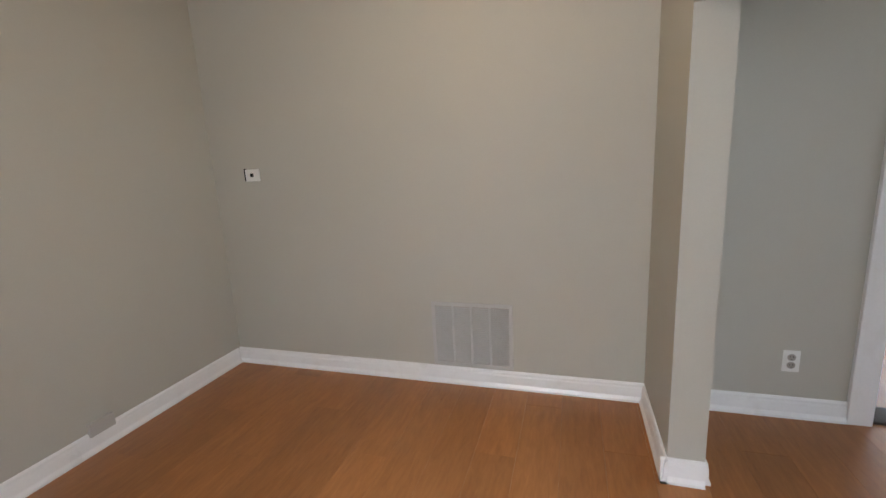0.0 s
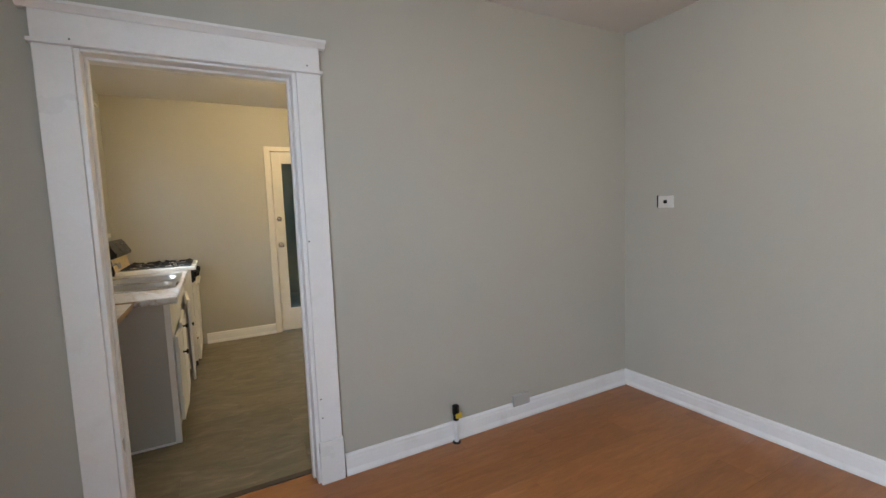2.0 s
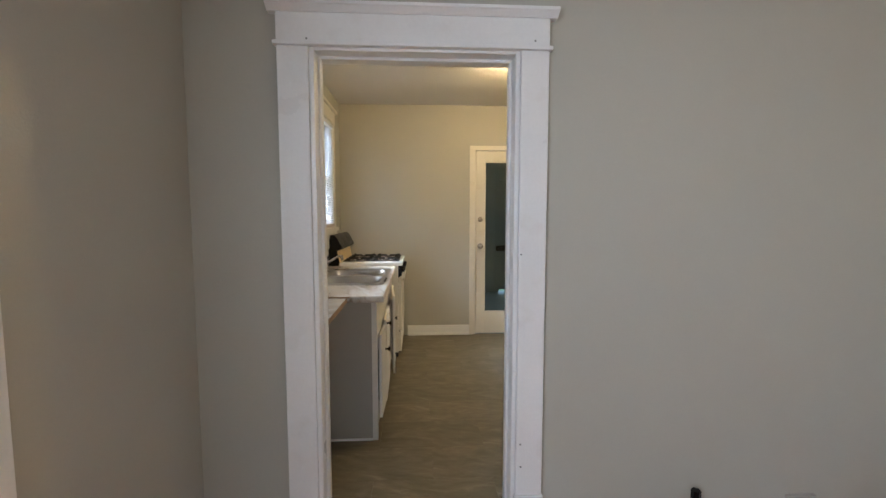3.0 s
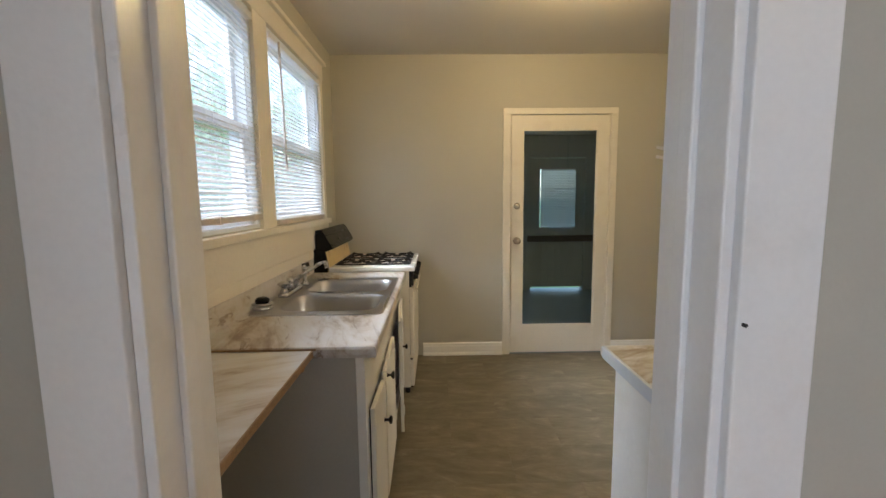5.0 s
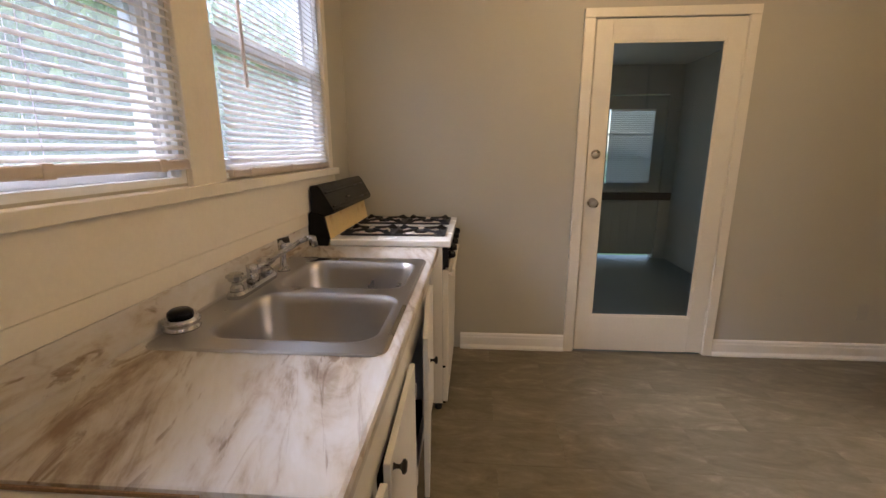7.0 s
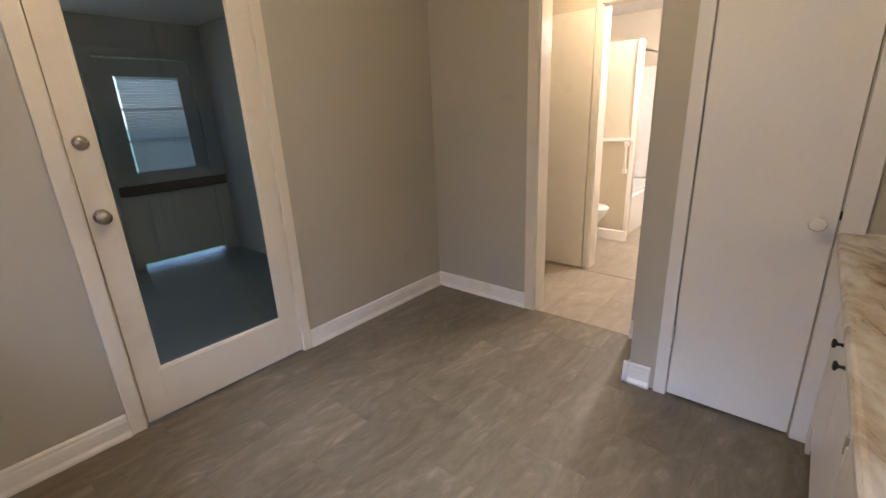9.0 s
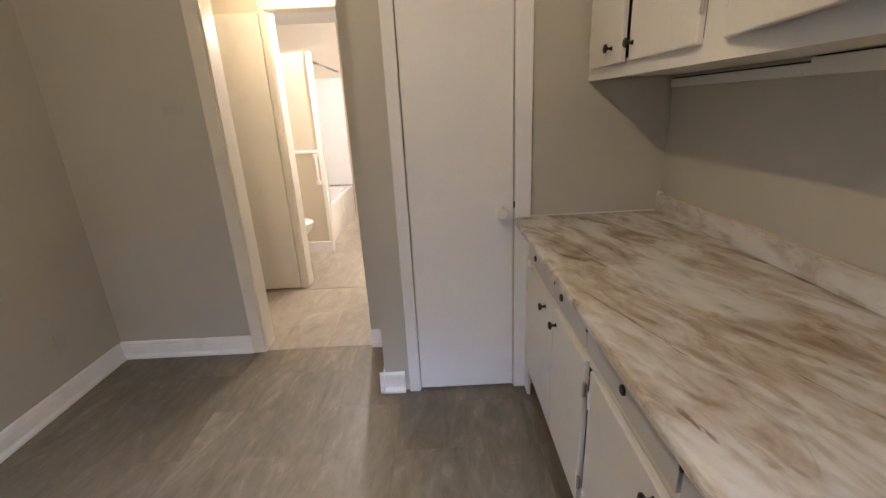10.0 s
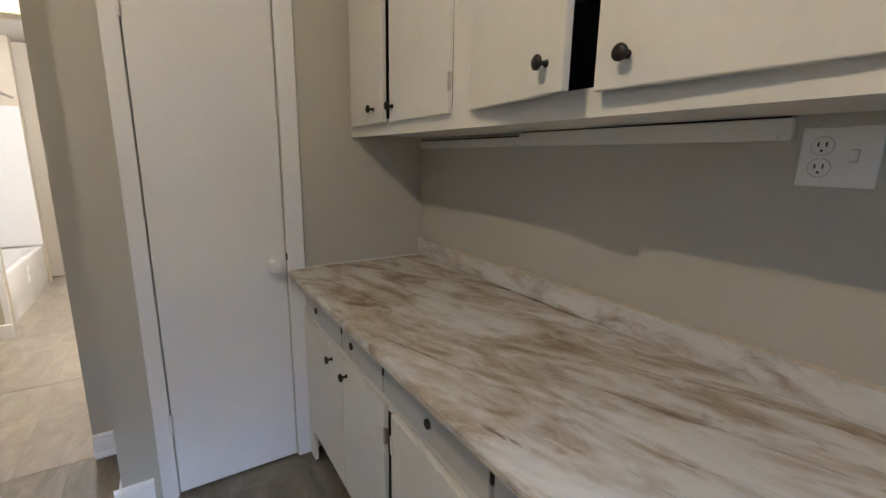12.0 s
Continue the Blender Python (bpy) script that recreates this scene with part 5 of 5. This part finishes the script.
counter_door(upper, 2.335, 0.328, 1.478, 0.79, -2, UF, 0.245, 0.05)
counter_door(upper, 1.605, -0.37, 1.478, 0.79, 0, UF, -0.345, 0.05)
counter_door(upper, 1.505, 0.385, 1.478, 0.79, -10, UF, 0.335, 0.055)
counter_door(upper, 0.675, -0.424, 1.478, 0.79, 2.5, UF, -0.362, 0.052)
for x0, x1, d in ((1.687, 2.375, 0.016), (0.915, 1.685, 0.022)):
    cl = thing("hanging_rail", "white painted wooden rail under the wall cabinet", "rail", group="rails under the cabinet")
    part("board", bm_box(x0, x1, KY, KY + d, 1.400, 1.444 if d > 0.02 else 1.432, bevel=0.003), CABW, cl)
    # solid black strip that draws the shadow line over the board
    part("shadow_strip", bm_box(x0 + 0.01, x1 - 0.01, KY, KY + d - 0.004, 1.4445 if d > 0.02 else 1.4325, 1.4475 if d > 0.02 else 1.4365), DARK, cl, "dark strip for the shade in the gap above the rail")
    part("lip", bm_box(x0 + 0.02, x1 - 0.05, KY + d, KY + d + 0.004, 1.402, 1.412), CABW, cl)
    for u in (0.12, 0.6, 0.95):
        screw(cl, x0 + u * (x1 - x0), KY + d, 1.42, "y", 1)

for z in (1.452, 1.474):
    bm = bmesh.new()
    tube(bm, [Vector((0.66, UF - 0.006, z)), Vector((0.625, UF - 0.002, z + 0.002)), Vector((0.606, UF + 0.004, z + 0.006))], 0.004, 8)
    part("hinge_arm", bm, CABW, upper)

switch = thing("outlet_and_switch", "white two-gang plate with outlet and light switch", "outlet")
part("plate", bm_box(0.7845, 0.9015, KY, KY + 0.006, 1.315, 1.425, bevel=0.002), PLASTIC, switch)
receptacle(switch, 0.8675, 1.390, KY, "y", 1)
receptacle(switch, 0.8675, 1.350, KY, "y", 1)
bm = bmesh.new()
box(bm, 0.8145, 0.8235, KY + 0.006, KY + 0.018, 1.362, 1.382, bevel=0.002)
part("toggle", bm, PLASTIC, switch, "white toggle")
# grey plate that draws the shade round the toggle
part("toggle_slot", bm_box(0.813, 0.825, KY + 0.0055, KY + 0.0068, 1.36, 1.384), PAINTEDPLATE, switch, "grey slot for the shade round the toggle")
for u in (0.8675, 0.819):
    for z in ((1.37,) if u > 0.85 else (1.345, 1.397)):
        screw(switch, u, KY + 0.006, z, "y", 1)

tape = thing("wall_mark", "yellowed painted-over patch on the wall", "wall patch")
part("patch", bm_box(R - 0.004, R, 2.46, 2.565, 1.395, 1.44, bevel=0.001), PAINTEDPLATE, tape)
back_outlet = thing("wall_outlet", "painted-over outlet plate low on kitchen wall", "outlet")
part("plate", bm_box(2.45, 2.515, B - 0.005, B, 0.27, 0.375, bevel=0.002), PAINTEDPLATE, back_outlet)

# ---- bathroom ----
half_wall = thing("wall_tub_end", "cream half wall with ledge and white trim at the tub end", "wall", kind="structure")
part("panel", bm_box(4.77, 4.88, 2.30, 3.25, 0, 1.9), BATHWALL, half_wall)
part("ledge", bm_box(4.735, 4.77, 2.30, 3.25, 1.005, 1.03, bevel=0.003), TRIM, half_wall, "white ledge")
part("corner_trim", bm_box(4.755, 4.775, 2.285, 2.325, 0.0, 1.9, bevel=0.003), TRIM, half_wall)
part("foot_board", bm_box(4.748, 4.77, 2.29, 3.25, 0.0, 0.11, bevel=0.003), TRIM, half_wall)
holder = thing("paper_holder", "white wall-mounted paper holder beside the tub", "paper holder")
part("post", bm_box(4.72, 4.77, 2.33, 2.37, 0.96, 1.0, bevel=0.005), PORCELAIN, holder)
part("post", bm_box(4.72, 4.77, 2.33, 2.37, 0.70, 0.74, bevel=0.005), PORCELAIN, holder)
part("bar", bm_box(4.725, 4.745, 2.34, 2.36, 0.74, 0.96, bevel=0.004), PORCELAIN, holder)
tub = thing("bathtub", "white alcove bathtub with plain apron", "bathtub")
bm = bmesh.new()
loops(bm, [[(px, py, z) for px, py in rounded(4.885 + i, 6.40 - i, 2.36 + i, 3.245 - i, r)] for i, z, r in ((0, 0.0, 0.01), (0, 0.40, 0.012), (0.008, 0.41, 0.012), (0.07, 0.405, 0.08), (0.09, 0.38, 0.1), (0.14, 0.1, 0.12), (0.2, 0.08, 0.08))])
bm.verts.ensure_lookup_table()
bm.faces.new(bm.verts[-28:])
part("shell", bm, TUBW, tub, "", True)
surround = thing("tub_surround", "white moulded shower surround panels", "shower surround")
part("back_panel", bm_box(4.885, 6.45, 3.225, 3.248, 0.415, 1.78, bevel=0.004), TUBW, surround)
part("end_panel", bm_box(6.43, 6.45, 2.36, 3.225, 0.415, 1.78, bevel=0.004), TUBW, surround)
part("end_panel", bm_box(4.882, 4.90, 2.36, 3.225, 0.415, 1.78, bevel=0.004), TUBW, surround)
wall("wall_tub_far", "x", 6.45, 6.55, 2.36, 3.25, 0, 2.42, [], BATHWALL, "cream wall at far end of the tub")
bm = bmesh.new()
cyl(bm, (4.88, 2.4, 1.86), (6.45, 2.4, 1.86), 0.0125, seg=12)
rod = thing("shower_rod", "chrome shower curtain rod above the tub", "shower rod")
part("rod", bm, CHROME, rod, "", True)
bm = bmesh.new()
lathe(bm, [(0.03, 0), (0.028, 0.01), (0.012, 0.014), (0.01, 0.05)], 14, Matrix.Translation((4.90, 2.75, 0.78)) @ Matrix.Rotation(radians(90), 4, "Y"))
tap = thing("tub_valve", "chrome tub valve handle", "faucet")
part("handle", bm, CHROME, tap, "", True)
toilet = thing("toilet", "white porcelain toilet with open seat lid", "toilet")


def oval(cx, cy, a, b, z, n=24):
    return [(cx + a * math.cos(2 * math.pi * i / n), cy + b * math.sin(2 * math.pi * i / n), z) for i in range(n)]


TX, TY = 4.36, 2.62
bm = bmesh.new()
made = loops(bm, [oval(TX, TY + 0.1, 0.11, 0.22, 0.0), oval(TX, TY + 0.1, 0.10, 0.2, 0.06), oval(TX, TY + 0.08, 0.10, 0.18, 0.18), oval(TX, TY + 0.02, 0.15, 0.23, 0.3), oval(TX, TY, 0.185, 0.265, 0.38), oval(TX, TY, 0.185, 0.265, 0.395)])
bm.faces.new(made[-1])
part("bowl", bm, PORCELAIN, toilet, "", True)
bm = bmesh.new()
made = loops(bm, [oval(TX, TY, 0.185, 0.27, 0.398), oval(TX, TY, 0.19, 0.275, 0.405), oval(TX, TY, 0.185, 0.27, 0.425), oval(TX, TY, 0.17, 0.255, 0.43)])
bm.faces.new(made[-1])
part("seat_lid", bm, PORCELAIN, toilet, "", True)
part("tank", bm_box(TX - 0.2, TX + 0.2, 3.03, 3.245, 0.38, 0.74, bevel=0.02), PORCELAIN, toilet)
part("tank_lid", bm_box(TX - 0.21, TX + 0.21, 3.02, 3.248, 0.74, 0.775, bevel=0.01), PORCELAIN, toilet)

# ---- outdoors ----
bm = bmesh.new()
bmesh.ops.create_grid(bm, x_segments=40, y_segments=40, size=400)
for v in bm.verts:
    v.co.z = -0.6
solid("ground", bm, GRASS, "green lawn around the house", "ground")


def tree(x, y, h, spread, seed, n=2600):
    rnd = random.Random(seed)
    th = thing("tree", "leafy green deciduous tree outside the windows", "tree", (0, 0, 0), "trees outside")
    bm = bmesh.new()
    base = Vector((x, y, -0.6))
    top = Vector((x + rnd.uniform(-0.3, 0.3), y + rnd.uniform(-0.3, 0.3), h * 0.75))
    cyl(bm, base, base.lerp(top, 0.5), 0.16, 0.11, 10)
    cyl(bm, base.lerp(top, 0.5), top, 0.11, 0.03, 10)
    tips = []
    for i in range(12):
        s = base.lerp(top, rnd.uniform(0.15, 0.9))
        a = rnd.uniform(0, 2 * math.pi)
        e = s + Vector((math.cos(a) * spread * rnd.uniform(0.5, 1), math.sin(a) * spread * rnd.uniform(0.5, 1), rnd.uniform(0.2, 1.2)))
        cyl(bm, s, e, 0.045, 0.012, 6)
        tips += [s.lerp(e, 0.5), e]
    part("trunk", bm, BARK, th)
    verts, faces = [], []
    for i in range(n):
        c = rnd.choice(tips) + Vector((rnd.gauss(0, 0.5), rnd.gauss(0, 0.5), rnd.gauss(0, 0.5)))
        if -1.7 < c.x < 8:
            continue
        s = rnd.uniform(0.05, 0.12)
        q = Euler((rnd.uniform(0, 6.3), rnd.uniform(0, 6.3), rnd.uniform(0, 6.3))).to_matrix()
        k = len(verts)
        for p in ((-1, 0, 0), (0, -0.5, 0.15), (1, 0, 0), (0, 0.5, 0.15)):
            verts.append(c + q @ (Vector(p) * s))
        faces.append((k, k + 1, k + 2, k + 3))
    me = bpy.data.meshes.new("crown")
    me.from_pydata(verts, [], faces)
    me.materials.append(LEAF)
    ob = new("crown", me)
    ob.parent = th
    tagged(ob, "crown of many green leaves", kind="stuff")
    return th


for i, (x, y, h, s) in enumerate(((-5.4, 1.6, 3.2, 1.5), (-5.8, 4.4, 3.6, 1.7), (-5.2, 7.4, 3.8, 1.8), (-7.5, 3.2, 4.6, 2.0), (-7.0, 10.0, 5.0, 2.4), (-6.0, -1.2, 3.6, 1.8), (-4.6, 12.0, 5.0, 2.2), (-9.5, 6.5, 5.5, 2.6), (-4.4, 5.6, 2.0, 1.2), (-4.4, 0.6, 1.7, 1.2), (-4.2, 3.0, 1.6, 1.2), (1.6, 12.5, 4.5, 2.2), (10.5, -5.0, 5.5, 2.2))):
    tree(x, y, h, s, 11 + i, 8000 if x < -3 else 2500)


# ---- floor planks ----
def planks(floor_ob, x0, x1, y0, y1, length, width, mat, name, gap=0.001, shift=0.37, along="x", top=0.0):
    made = {}
    row, v = 0, (y0 if along == "x" else x0)
    v_end = y1 if along == "x" else x1
    u0, u1 = (x0, x1) if along == "x" else (y0, y1)
    while v < v_end - 1e-4:
        vb = min(v + width, v_end)
        u = u0 - (row * shift % 1.0) * length
        while u < u1 - 1e-4:
            ua, ub = max(u, u0), min(u + length, u1)
            if ub - ua > 0.004:
                key = (round(ub - ua, 3), round(vb - v, 3))
                if key not in made:
                    bm = bmesh.new()
                    a, b = (key[0] - gap) / 2, (key[1] - gap) / 2
                    if along == "y":
                        a, b = b, a
                    box(bm, -a, a, -b, b, -0.006, 0.0)
                    made[key] = mesh_of(name, bm, mat)
                ob = new(name, made[key])
                ob.parent = floor_ob
                c = ((ua + ub) / 2, (v + vb) / 2)
                ob.location = (c[0], c[1], top) if along == "x" else (c[1], c[0], top)
            u += length
        v += width
        row += 1


planks(bpy.data.objects["floor_kitchen"], W, R, KY, B, 0.61, 0.305, VINYL, "plank", shift=0.5)
# hall and bath planks take the brightened vinyl
planks(bpy.data.objects["floor_kitchen"], R + 0.004, 3.765, 1.0, B, 0.61, 0.305, HALLVINYL, "plank", shift=0.5)
planks(bpy.data.objects["floor_bath"], 3.77, 6.7, 1.0, 3.25, 0.91, 0.305, HALLVINYL, "plank", shift=0.4)
planks(bpy.data.objects["floor_living"], -0.78, E0, -5.45, 0.0, 1.2, 0.19, LAMINATE, "plank", gap=0.0008, shift=0.37)
planks(bpy.data.objects["floor_living"], -0.317, 0.422, 0.0, 0.097, 1.2, 0.097, LAMINATE, "plank", gap=0.0008)
